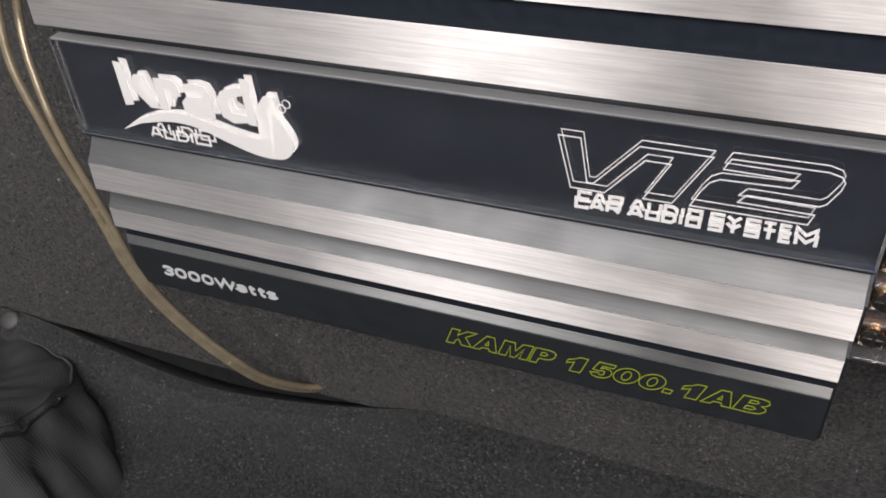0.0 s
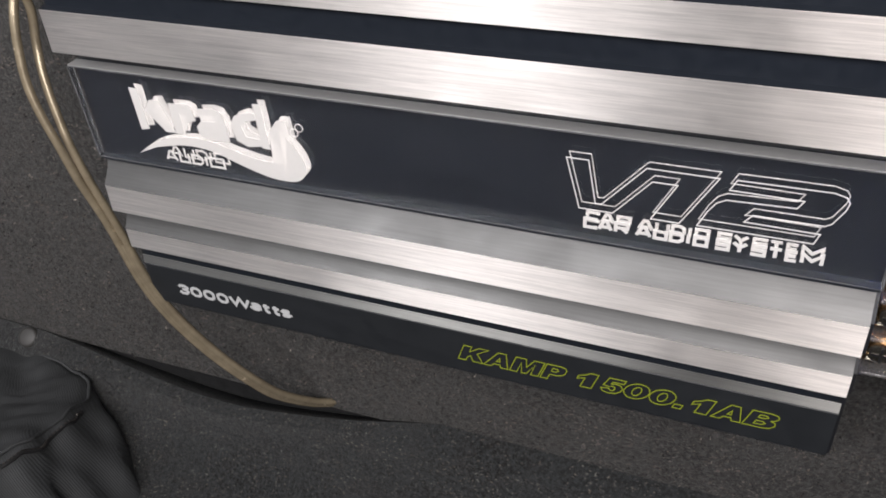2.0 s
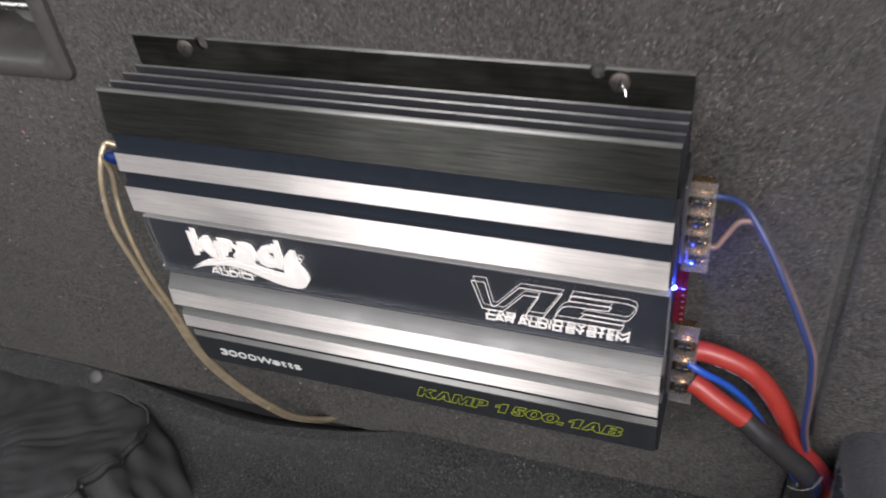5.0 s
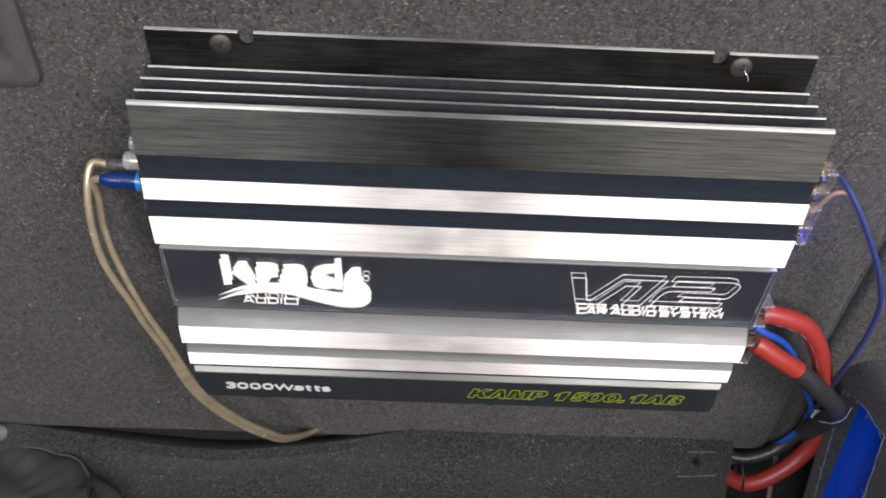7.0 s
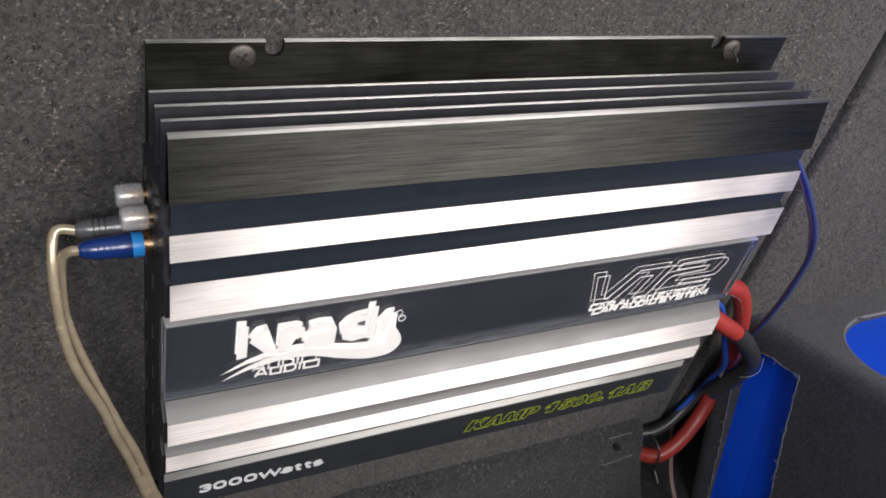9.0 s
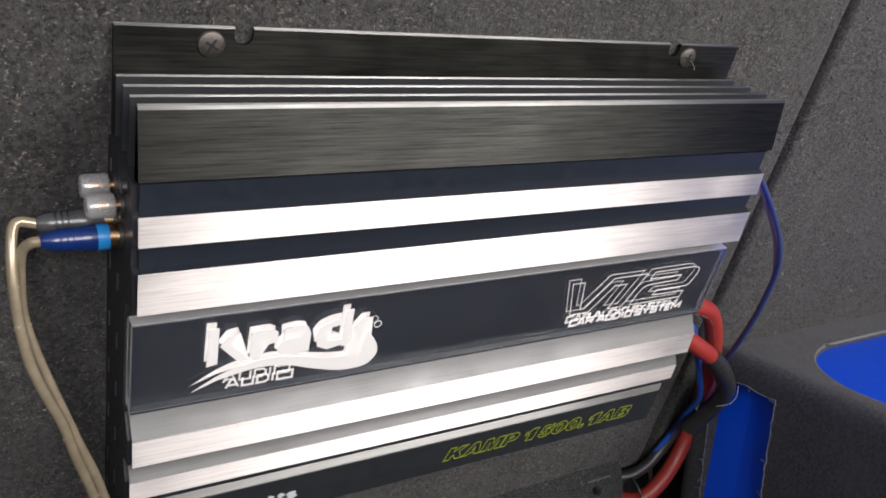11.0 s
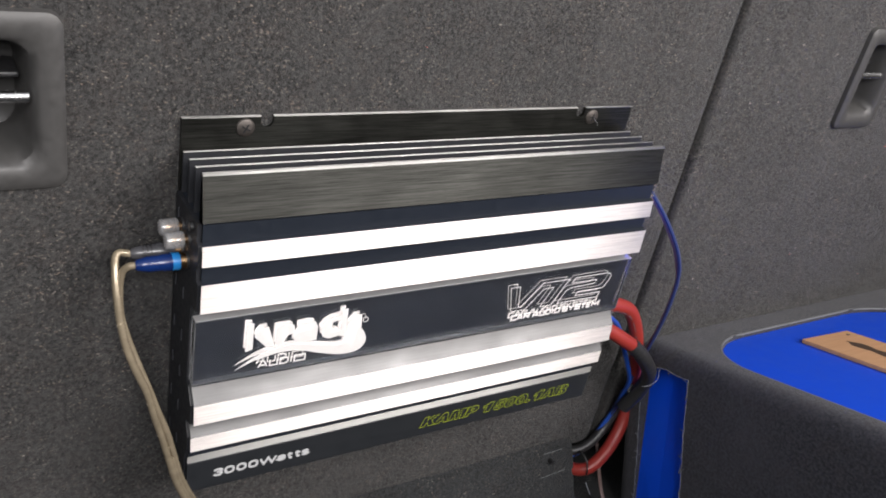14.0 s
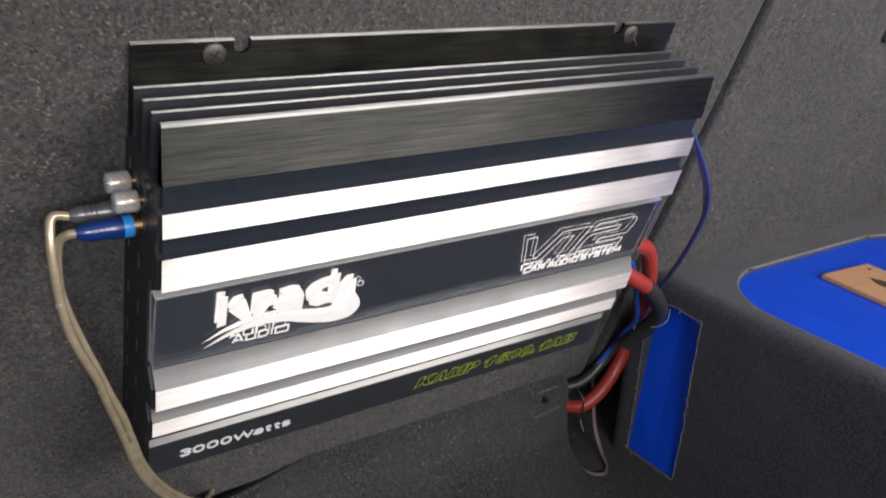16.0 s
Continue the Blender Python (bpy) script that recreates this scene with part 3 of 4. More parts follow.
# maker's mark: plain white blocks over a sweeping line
BLOCKS = [[(0.0299, 0.2500), (0.0341, 0.2497), (0.0345, 0.2303), (0.0299, 0.2294)], [(0.0388, 0.2450), (0.0434, 0.2456), (0.0396, 0.2399), (0.0484, 0.2303), (0.0433, 0.2301), (0.0350, 0.2396)],
          [(0.0486, 0.2448), (0.0572, 0.2451), (0.0600, 0.2435), (0.0607, 0.2379), (0.0566, 0.2369), (0.0558, 0.2400), (0.0531, 0.2402), (0.0529, 0.2299), (0.0484, 0.2303)],
          [(0.0630, 0.2439), (0.0695, 0.2448), (0.0738, 0.2438), (0.0757, 0.2398), (0.0757, 0.2298), (0.0640, 0.2293), (0.0610, 0.2309), (0.0605, 0.2352), (0.0632, 0.2380), (0.0710, 0.2388), (0.0706, 0.2414), (0.0632, 0.2408)],
          [(0.0780, 0.2386), (0.0808, 0.2430), (0.0857, 0.2452), (0.0912, 0.2458), (0.0912, 0.2424), (0.0857, 0.2412), (0.0835, 0.2384), (0.0846, 0.2338), (0.0923, 0.2335), (0.0924, 0.2303), (0.0845, 0.2289), (0.0796, 0.2313)],
          [(0.0913, 0.2500), (0.0949, 0.2502), (0.0955, 0.2292), (0.0915, 0.2294)]]
SWEEP_TOP = [(0.0243, 0.2165), (0.0361, 0.2240), (0.0492, 0.2282), (0.0637, 0.2288), (0.0794, 0.2250), (0.0925, 0.2228), (0.1030, 0.2239)]
SWEEP_LEG = [(0.0964, 0.2377), (0.1011, 0.2437), (0.1053, 0.2440), (0.1016, 0.2390)]
SWEEP_LOW = [(0.1016, 0.2390), (0.1076, 0.2315), (0.1105, 0.2259), (0.1107, 0.2206), (0.1067, 0.2158), (0.1002, 0.2144), (0.0909, 0.2152), (0.0779, 0.2191), (0.0651, 0.2236), (0.0509, 0.2244), (0.0353, 0.2212)]


def sweep_outline():
    def curve(pts):
        return [(p.x, p.y) for p in smooth_path([(x, z, 0) for x, z in pts], 4)]
    return curve(SWEEP_TOP) + SWEEP_LEG + curve(SWEEP_LOW)[1:]


# heavy block capitals and figures: centre lines in a unit square
STROKES = {
    "C": [[(1, .78), (1, 1), (0, 1), (0, 0), (1, 0), (1, .22)]], "A": [[(0, 0), (.38, 1), (.62, 1), (1, 0)], [(.2, .3), (.8, .3)]],
    "R": [[(0, 0), (0, 1), (1, 1), (1, .48), (0, .48)], [(.5, .48), (1, 0)]], "U": [[(0, 1), (0, 0), (1, 0), (1, 1)]],
    "D": [[(0, 0), (0, 1), (.7, 1), (1, .75), (1, .25), (.7, 0), (-.15, 0)]], "I": [[(.5, 0), (.5, 1)]], "O": [[(0, .5), (0, 1), (1, 1), (1, 0), (0, 0), (0, .5)]],
    "S": [[(1, .80), (1, 1), (0, 1), (0, .5), (1, .5), (1, 0), (0, 0), (0, .2)]], "Y": [[(0, 1), (.5, .5), (1, 1)], [(.5, .55), (.5, 0)]], "T": [[(0, 1), (1, 1)], [(.5, 1), (.5, 0)]],
    "E": [[(1, 1), (0, 1), (0, 0), (1, 0)], [(0, .5), (.9, .5)]], "M": [[(0, 0), (0, 1), (.5, .3), (1, 1), (1, 0)]],
    "3": [[(0, .82), (.25, 1), (.75, 1), (1, .80), (.78, .53), (.35, .53)], [(.78, .53), (1, .27), (.75, 0), (.25, 0), (0, .18)]],
    "0": [[(0, .5), (.05, .8), (.3, 1), (.7, 1), (.95, .8), (1, .5), (.95, .2), (.7, 0), (.3, 0), (.05, .2), (0, .5)]], "W": [[(0, 1), (.24, 0), (.5, 1), (.76, 0), (1, 1)]],
    "a": [[(.05, .58), (.3, .72), (.7, .72), (.92, .55), (.92, 0)], [(.92, .40), (.3, .36), (.03, .18), (.3, 0), (.65, 0), (.92, .18)]],
    "t": [[(.42, 1), (.42, .15), (.6, 0), (1, 0)], [(0, .68), (1, .68)]], "s": [[(.97, .58), (.7, .72), (.25, .72), (.04, .56), (.3, .40), (.75, .33), (.97, .17), (.7, 0), (.25, 0), (0, .14)]]}


def ribbon(bm, pts, width, y0, y1):
    """A flat line of the given width along open points of (x, z)."""
    pts = [Vector(p) for p in pts]
    rings = []
    for i, p in enumerate(pts):
        a = (p - pts[i - 1]).normalized() if i else (pts[1] - p).normalized()
        b = (pts[i + 1] - p).normalized() if i + 1 < len(pts) else a
        m = Vector((-(a.y + b.y), a.x + b.x))
        m = m.normalized() if m.length > 1e-6 else Vector((-a.y, a.x))
        k = width / 2 / max(0.5, m.dot(Vector((-a.y, a.x))))
        rings.append([bm.verts.new((c.x, y, c.y)) for c, y in ((p + m * k, y0), (p - m * k, y0), (p - m * k, y1), (p + m * k, y1))])
    for a, b in zip(rings, rings[1:]):
        for j in range(4):
            bm.faces.new((a[j], a[(j + 1) % 4], b[(j + 1) % 4], b[j]))
    bm.faces.new(rings[0])
    bm.faces.new(rings[-1][::-1])


def heavy_words(letters, z0, cap, width, y, mat, parent):
    """Letters, each between its own x0 and x1, as one printed line."""
    bm = bmesh.new()
    n = 0
    for ch, x0, x1 in letters:
        h = width / 2
        for line in STROKES[ch]:
            n += 1
            lift = 0.000004 * (n % 5)
            ribbon(bm, [(x0 + h + (x1 - x0 - 2 * h) * u, z0 + h + (cap - 2 * h) * v) for u, v in line], width, y - 0.00016 - lift, y)
    return part("lettering", bm, mat, parent)


SYSTEM_LINE = [("C", .2276, .2330), ("A", .2330, .2388), ("R", .2391, .2448), ("A", .2468, .2530), ("U", .2533, .2587), ("D", .2590, .2644), ("I", .2648, .2668), ("O", .2674, .2729),
               ("S", .2752, .2803), ("Y", .2806, .2863), ("S", .2872, .2924), ("T", .2927, .2978), ("E", .2984, .3029), ("M", .3034, .3110)]
SMALL_LINE = [("A", .0388, .0452), ("U", .0460, .0518), ("D", .0528, .0588), ("I", .0597, .0610), ("O", .0620, .0700)]
WATT_LINE = [("3", .0168, .0236), ("0", .0243, .0314), ("0", .0323, .0394), ("0", .0403, .0474), ("W", .0478, .0604), ("a", .0600, .0670), ("t", .0670, .0722), ("t", .0724, .0777), ("s", .0778, .0838)]

# channel strip added below the plate to block light at its lower edge
part("channel_light_stop", box((-0.0004, -0.0486, 0.2094), (L + 0.0004, -0.0412, 0.21085)), BLACK_ANODISED, amp)
# the same print on both faces; rear shade is painted in, ink shadows are off
for y, paint in ((FRONT, WHITE_PRINT), (BACK + 0.0003, SHADED_REAR_PRINT)):
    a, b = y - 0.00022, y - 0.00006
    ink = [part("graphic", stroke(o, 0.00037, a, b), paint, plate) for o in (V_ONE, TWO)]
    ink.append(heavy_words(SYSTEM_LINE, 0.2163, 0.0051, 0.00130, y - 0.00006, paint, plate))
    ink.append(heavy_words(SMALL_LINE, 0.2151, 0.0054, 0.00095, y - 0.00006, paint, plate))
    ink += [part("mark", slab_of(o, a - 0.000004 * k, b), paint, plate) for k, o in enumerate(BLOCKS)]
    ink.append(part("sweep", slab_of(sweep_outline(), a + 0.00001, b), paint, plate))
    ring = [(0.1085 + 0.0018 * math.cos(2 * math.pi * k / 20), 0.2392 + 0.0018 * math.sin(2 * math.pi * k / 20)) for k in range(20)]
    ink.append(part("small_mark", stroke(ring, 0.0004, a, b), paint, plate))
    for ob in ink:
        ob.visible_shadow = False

heavy_words(WATT_LINE, 0.1286, 0.0066, 0.00165, -0.0464, PALE_PRINT, amp)
# lime outlined figures, leaning
OUTLINES = {
    "K": [[(0, 0), (0, 1), (.32, 1), (.32, .62), (.62, 1), (1, 1), (.64, .58), (1.02, 0), (.62, 0), (.42, .36), (.32, .25), (.32, 0)]],
    "A": [[(0, 0), (.34, 1), (.66, 1), (1, 0), (.70, 0), (.63, .18), (.37, .18), (.30, 0)], [(.43, .38), (.57, .38), (.5, .66)]],
    "M": [[(0, 0), (0, 1), (.36, 1), (.5, .45), (.64, 1), (1, 1), (1, 0), (.74, 0), (.74, .7), (.58, 0), (.42, 0), (.26, .7), (.26, 0)]],
    "P": [[(0, 0), (0, 1), (.62, 1), (.85, .95), (.97, .8), (.97, .56), (.85, .4), (.62, .34), (.34, .34), (.34, 0)], [(.34, .78), (.54, .78), (.64, .67), (.54, .57), (.34, .57)]],
    "1": [[(.35, 0), (.35, .62), (0, .5), (0, .72), (.3, .84), (.48, 1), (.9, 1), (.9, 0)]],
    "5": [[(.02, .24), (.36, .30), (.5, .18), (.62, .2), (.66, .34), (.6, .46), (.48, .48), (.36, .42), (.06, .46), (.16, 1), (.92, 1), (.92, .77), (.4, .77), (.38, .62), (.56, .67), (.82, .62), (.98, .42), (.96, .22), (.8, .04), (.5, -.02), (.2, .04)]],
    ".": [[(0, 0), (0, .26), (1, .26), (1, 0)]],
    "B": [[(0, 0), (0, 1), (.62, 1), (.86, .94), (.95, .76), (.88, .6), (.78, .53), (.94, .44), (1, .27), (.9, .07), (.66, 0)], [(.32, .80), (.54, .80), (.62, .71), (.54, .62), (.32, .62)], [(.32, .41), (.56, .41), (.66, .31), (.56, .20), (.32, .20)]],
    "0": [[(.5 + r * math.cos(math.pi * k / 12), .5 + q * math.sin(math.pi * k / 12)) for k in range(24)] for r, q in ((.50, .52), (.17, .30))]}
MODEL_LINE = [("K", .1713, .1831), ("A", .1838, .1952), ("M", .1960, .2092), ("P", .2102, .2200), ("1", .2253, .2340), ("5", .2364, .2456), ("0", .2460, .2564), ("0", .2568, .2672), (".", .2680, .2714),
              ("1", .2741, .2828), ("A", .2838, .2956), ("B", .2963, .3080)]
for ch, x0, x1 in MODEL_LINE:
    for k, o in enumerate(OUTLINES[ch]):
        part("model_figure", stroke([(x0 + (x1 - x0) * u + 0.36 * 0.0092 * v, 0.1280 + 0.0092 * v) for u, v in o], 0.00044, -0.04675, -0.0466), GREEN_PRINT, amp, "lime outlined figure")


CLEAR_BLOCK = plain("dark_terminal_plastic", (0.05, 0.05, 0.05), 0.3, 0, 0.2, 200)
# terminals on the power end
def terminal_block(z0, z1, bays):
    t = part("terminal_block", box((L + 0.0015, -0.0300, z0), (L + 0.0040, -0.012, z1), 0.0006, 1), CLEAR_BLOCK, amp, "terminal strip between clear plastic walls")
    step = (z1 - z0) / bays
    for k in range(bays + 1):
        z = min(max(z0 + k * step, z0 + 0.0007), z1 - 0.0007)
        part("divider", box((L + 0.0040, -0.0350, z - 0.0007), (L + 0.0170, -0.0240, z + 0.0007), 0.0002, 1), CLEAR_COVER, t, "clear plastic wall").visible_shadow = False
    part("rail", box((L + 0.0160, -0.0345, z0), (L + 0.0172, -0.0240, z1), 0.0002, 1), CLEAR_COVER, t, "clear plastic wall").visible_shadow = False
    for k in range(bays):
        z = z0 + (k + 0.5) * step
        h = step * 0.37
        part("clamp", box((L + 0.0045, -0.0290, z - h), (L + 0.0156, -0.0160, z + h), 0.0010, 2), GOLD, t, "gilt metal clamp")
        part("jaw", box((L + 0.0055, -0.0298, z - h * 0.9), (L + 0.0146, -0.0286, z - h * 0.55), 0.0003, 1), CHROME, t, "bright clamp jaw")
        s = part("screw", rod((L + 0.0102, -0.0288, z), (L + 0.0102, -0.0325, z), min(0.0046, h * 0.86), 16, bevel=0.0006), CHROME, t, "bright screw", 40)
        r = min(0.0036, h * 0.66)
        part("slot", box((L + 0.0102 - r, -0.0329, z - 0.0005), (L + 0.0102 + r, -0.0324, z + 0.0005)), BLACK_PLASTIC, s)
        part("slot", box((L + 0.0097, -0.0330, z - r), (L + 0.0107, -0.03245, z + r)), BLACK_PLASTIC, s)


terminal_block(0.2635, 0.3140, 4)
terminal_block(0.1575, 0.2125, 3)
fuse = part("fuse_holder", box((L + 0.0015, -0.0330, 0.2220), (L + 0.0050, -0.0170, 0.2490), 0.0006, 1), RED_FUSE, amp, "dark red ribbed fuse row")
for k in range(6):
    z = 0.2240 + 0.0046 * k
    part("rib", box((L + 0.0050, -0.0325, z - 0.0013), (L + 0.0076, -0.0175, z + 0.0013), 0.0004, 1), RED_FUSE, fuse)
part("power_light", rod((L + 0.0004, -0.0390, 0.2545), (L + 0.0030, -0.0390, 0.2545), 0.0017, 12, 0.0010), LED_BLUE, amp, "lit blue power light", 40)
led = bpy.data.lights.new("power_light_glow", "POINT")
led.energy, led.color, led.shadow_soft_size = 0.055, (0.03, 0.06, 1.0), 0.0015
glow = new("power_light_glow", led)
glow.matrix_world = SEAT @ pose(L + 0.0056, -0.0370, 0.2545)

# signal sockets, two capped
for y, z, capped in ((-0.0176, 0.3020, True), (-0.0300, 0.3005, True), (-0.0300, 0.2868, False), (-0.0176, 0.2868, False)):
    sock = part("socket", rod((-0.0010, y, z), (-0.0115 if capped else -0.0060, y, z), 0.0026 if capped else 0.0040, 18, bevel=0.0004), GOLD, amp, "gilt signal socket", 40)
    part("collar", rod((-0.0012, y, z), (-0.0028, y, z), 0.0054, 18), BLACK_PLASTIC, sock, "", 40)
    if capped:
        part("cap", rod((-0.0040, y, z), (-0.0145, y, z), 0.0050, 20, 0.0047, 0.0014), CAP_RUBBER, sock, "translucent grey rubber cap", 40)


# ---------------- screws in the flange ----------------
def screw(x, z, tilt):
    t = thing("screw", SEAT @ pose(x, -0.0020, z, 0, tilt), "dull steel cross-head screw holding the amplifier flange", "screw", "flange screws")
    bm = bmesh.new()
    prof = [(0.0, -0.0016), (0.0035, -0.0014), (0.0052, -0.0008), (0.0056, 0.0)]
    rings = [[bm.verts.new((r * math.cos(2 * math.pi * k / 24), y, r * math.sin(2 * math.pi * k / 24))) for k in range(24)] for r, y in prof[1:]]
    for a, b in zip(rings, rings[1:]):
        for k in range(24):
            bm.faces.new((a[k], a[(k + 1) % 24], b[(k + 1) % 24], b[k]))
    bm.faces.new(rings[0])
    bm.faces.new(rings[-1][::-1])
    part("head", bm, STEEL, t, smooth=40)
    for w, h in ((0.0029, 0.00045), (0.00045, 0.0029)):
        part("recess", box((-w, -0.00165, -h), (w, -0.0012, h)), BLACK_PLASTIC, t)
    return t


screw(0.0362, 0.3535, 30)
loose = screw(0.2935, 0.3532, 12)
part("burr", tube([(0.0015, -0.0016, -0.0005), (0.0038, -0.0030, -0.0022), (0.0050, -0.0042, -0.0040)], 0.0003, 6), STEEL_BRIGHT, loose, "bright metal burr")


# paler colour stands in for light through the plug jacket's end
LIT_TIP = plain("cyan_lit_tip", (0.015, 0.17, 0.45), 0.3, 0, 0.2, 150)


# ---------------- signal cable ----------------
def plug(name, y, mat, label):
    t = thing(name, SEAT, label, "plug", "signal plugs")
    z = 0.2868
    prof = [(-0.0062, 0.0046), (-0.0075, 0.0050), (-0.0150, 0.0050), (-0.0160, 0.0046), (-0.0240, 0.0043), (-0.0285, 0.0034), (-0.0300, 0.0024)]
    bm = bmesh.new()
    rings = [[bm.verts.new((x, y + r * math.cos(2 * math.pi * k / 20), z + r * math.sin(2 * math.pi * k / 20))) for k in range(20)] for x, r in prof]
    for a, b in zip(rings, rings[1:]):
        for k in range(20):
            bm.faces.new((a[k], a[(k + 1) % 20], b[(k + 1) % 20], b[k]))
    bm.faces.new(rings[0])
    bm.faces.new(rings[-1])
    part("jacket", bm, mat, t, smooth=50)
    part("tip", rod((-0.0062, y, z), (-0.0105, y, z), 0.0051, 20, 0.0052), LIT_TIP if mat is PLUG_BLUE else mat, t, "pale cyan tip, lit look painted in" if mat is PLUG_BLUE else "", 40)
    part("contact", rod((-0.0030, y, z), (-0.0064, y, z), 0.0044, 18), GOLD, t, "gilt contact ring", 40)
    for k in range(3):
        part("groove", rod((-0.0185 - 0.0022 * k, y, z), (-0.0192 - 0.0022 * k, y, z), 0.00455, 18), BLACK_PLASTIC if mat is PLUG_SMOKE else mat, t, "", 40)


plug("signal_plug", -0.0300, PLUG_BLUE, "blue translucent signal plug pushed into the amplifier")
plug("signal_plug", -0.0176, PLUG_SMOKE, "smoky dark signal plug pushed into the amplifier")
cable = thing("signal_cable", SEAT, "smoky gold twin signal cable looping down to the floor slit", "cable")
RUN = [(-0.0150, -0.0462, 0.1740), (-0.0104, -0.0462, 0.1550), (-0.0055, -0.0468, 0.1350), (0.0020, -0.0462, 0.1150), (0.0115, -0.0435, 0.0950), (0.0232, -0.0395, 0.0750), (0.0345, -0.0330, 0.0550), (0.0420, -0.0250, 0.0380), (0.0500, -0.0130, 0.0220), (0.0580, -0.0020, 0.0110), (0.0680, 0.0120, 0.0020), (0.0800, 0.030, -0.008)]
A = [(-0.029, -0.03, 0.2868), (-0.033, -0.0285, 0.2855), (-0.036, -0.0264, 0.2803), (-0.0369, -0.025, 0.2677), (-0.0368, -0.0291, 0.2534), (-0.0336, -0.0347, 0.2392), (-0.0291, -0.0392, 0.2244), (-0.0242, -0.0429, 0.2095), (-0.0192, -0.0445, 0.193)]
B = [(-0.029, -0.0176, 0.2868), (-0.037, -0.019, 0.2885), (-0.0393, -0.0257, 0.2811), (-0.0397, -0.0329, 0.268), (-0.0388, -0.038, 0.2543), (-0.0364, -0.0426, 0.24), (-0.0317, -0.0456, 0.2253), (-0.026, -0.0473, 0.2098), (-0.0219, -0.0477, 0.1924)]
part("strand", tube(A + [(x + 0.0017, y + 0.0010, z + 0.0006) for x, y, z in RUN], 0.0021, 14), CABLE_CLEAR, cable, smooth=60)
part("strand", tube(B + [(x - 0.0017, y - 0.0006, z - 0.0010) for x, y, z in RUN], 0.0021, 14), CABLE_CLEAR, cable, smooth=60)
part("web", tube([(x, y + 0.0002, z - 0.0002) for x, y, z in RUN[1:]], 0.0019, 14), CABLE_CLEAR, cable, smooth=60)


# ---------------- power and loudspeaker wires ----------------
red_a = thing("power_cable", SEAT, "thick red power cable bowing from the amplifier terminal to the floor", "cable", "power cables")
part("sheath", tube([(0.3468, -0.0240, 0.1940), (0.3540, -0.0238, 0.1935), (0.3680, -0.0236, 0.1890), (0.3800, -0.0234, 0.1815), (0.3915, -0.0228, 0.1665), (0.4029, -0.0222, 0.1450), (0.4130, -0.0205, 0.1200), (0.4270, -0.0140, 0.0950), (0.4390, -0.0085, 0.0700), (0.4430, -0.0080, 0.0450), (0.4330, -0.0150, 0.0200), (0.4130, -0.0230, 0.0030), (0.3960, -0.0225, -0.0085), (0.3840, -0.0080, -0.0150), (0.3650, 0.0180, -0.0190), (0.345, 0.04, -0.02)], 0.0062, 18), RED_PVC, red_a, smooth=60)
rng = random.Random(4)
lane = smooth_path([(0.3560, -0.0235, 0.1930), (0.3680, -0.0236, 0.1890), (0.3800, -0.0234, 0.1815), (0.3915, -0.0228, 0.1665), (0.4029, -0.0222, 0.1450)], 8)
for k in range(2, len(lane) - 1):
    if k % 7 > 4:
        continue
    d = (lane[k + 1] - lane[k - 1]).normalized()
    low = Vector((d.z, 0, -d.x)) if d.z < 0 else Vector((-d.z, 0, d.x))
    p = lane[k] + (Vector((0, -1, 0)) * 0.80 - Vector((abs(d.z), 0, abs(d.x))) * 0.55).normalized() * 0.0063
    part("print_mark", rod(p - d * 0.0006, p + d * 0.0006, 0.00022, 5), FRAYED, red_a)
red_b = thing("power_cable", SEAT, "short thick red cable joined under black tape, from the lower terminal", "cable", "power cables")
part("sheath", tube([(0.3465, -0.0325, 0.1758), (0.3520, -0.0340, 0.1735), (0.3660, -0.0370, 0.1650), (0.3800, -0.0380, 0.1560)], 0.0062, 18), RED_PVC, red_b, smooth=60)
part("taped_joint", tube([(0.3780, -0.0380, 0.1575), (0.3910, -0.0400, 0.1465), (0.4060, -0.0390, 0.1310), (0.4175, -0.0360, 0.1170), (0.4230, -0.0320, 0.1010), (0.4240, -0.0270, 0.0850), (0.4210, -0.0200, 0.0620)], 0.0066, 18, 10, 0.02), BLACK_TAPE, red_b, "black tape wrapping", 60)
part("thread", tube([(0.4100, -0.0400, 0.1050), (0.4160, -0.0440, 0.1090), (0.4230, -0.0430, 0.1130), (0.4275, -0.0380, 0.1190)], 0.00025, 6), FRAYED, red_b)
black = thing("earth_cable", SEAT, "black cable running beside the red one to the floor", "cable")
part("sheath", tube([(0.4215, -0.0220, 0.0850), (0.4310, -0.0080, 0.0660), (0.4325, -0.0040, 0.0440), (0.4235, -0.0055, 0.0235), (0.4070, -0.0085, 0.0095), (0.3900, -0.0060, 0.0025), (0.3700, 0.0080, 0.0000), (0.35, 0.03, 0.000)], 0.0046, 14), BLACK_TAPE, black, smooth=60)
tie = thing("cable_tie", SEAT, "thin black cable tie round the power cables", "cable tie")
part("band", tube([(0.3920, -0.0290, -0.0020), (0.3955, -0.0290, -0.0200), (0.3960, -0.0180, -0.0230), (0.3930, -0.0090, -0.0080), (0.3910, -0.0140, 0.0080), (0.3915, -0.0250, 0.0060), (0.3920, -0.0290, -0.0020)], 0.0008, 6), BLACK_PLASTIC, tie)
part("tail", tube([(0.3950, -0.0290, -0.0180), (0.3980, -0.0330, -0.0260), (0.4020, -0.0340, -0.0330)], 0.0007, 6), FRAYED, tie)
remote = thing("remote_wire", SEAT, "thin bright blue switching wire beside the red cables", "wire")
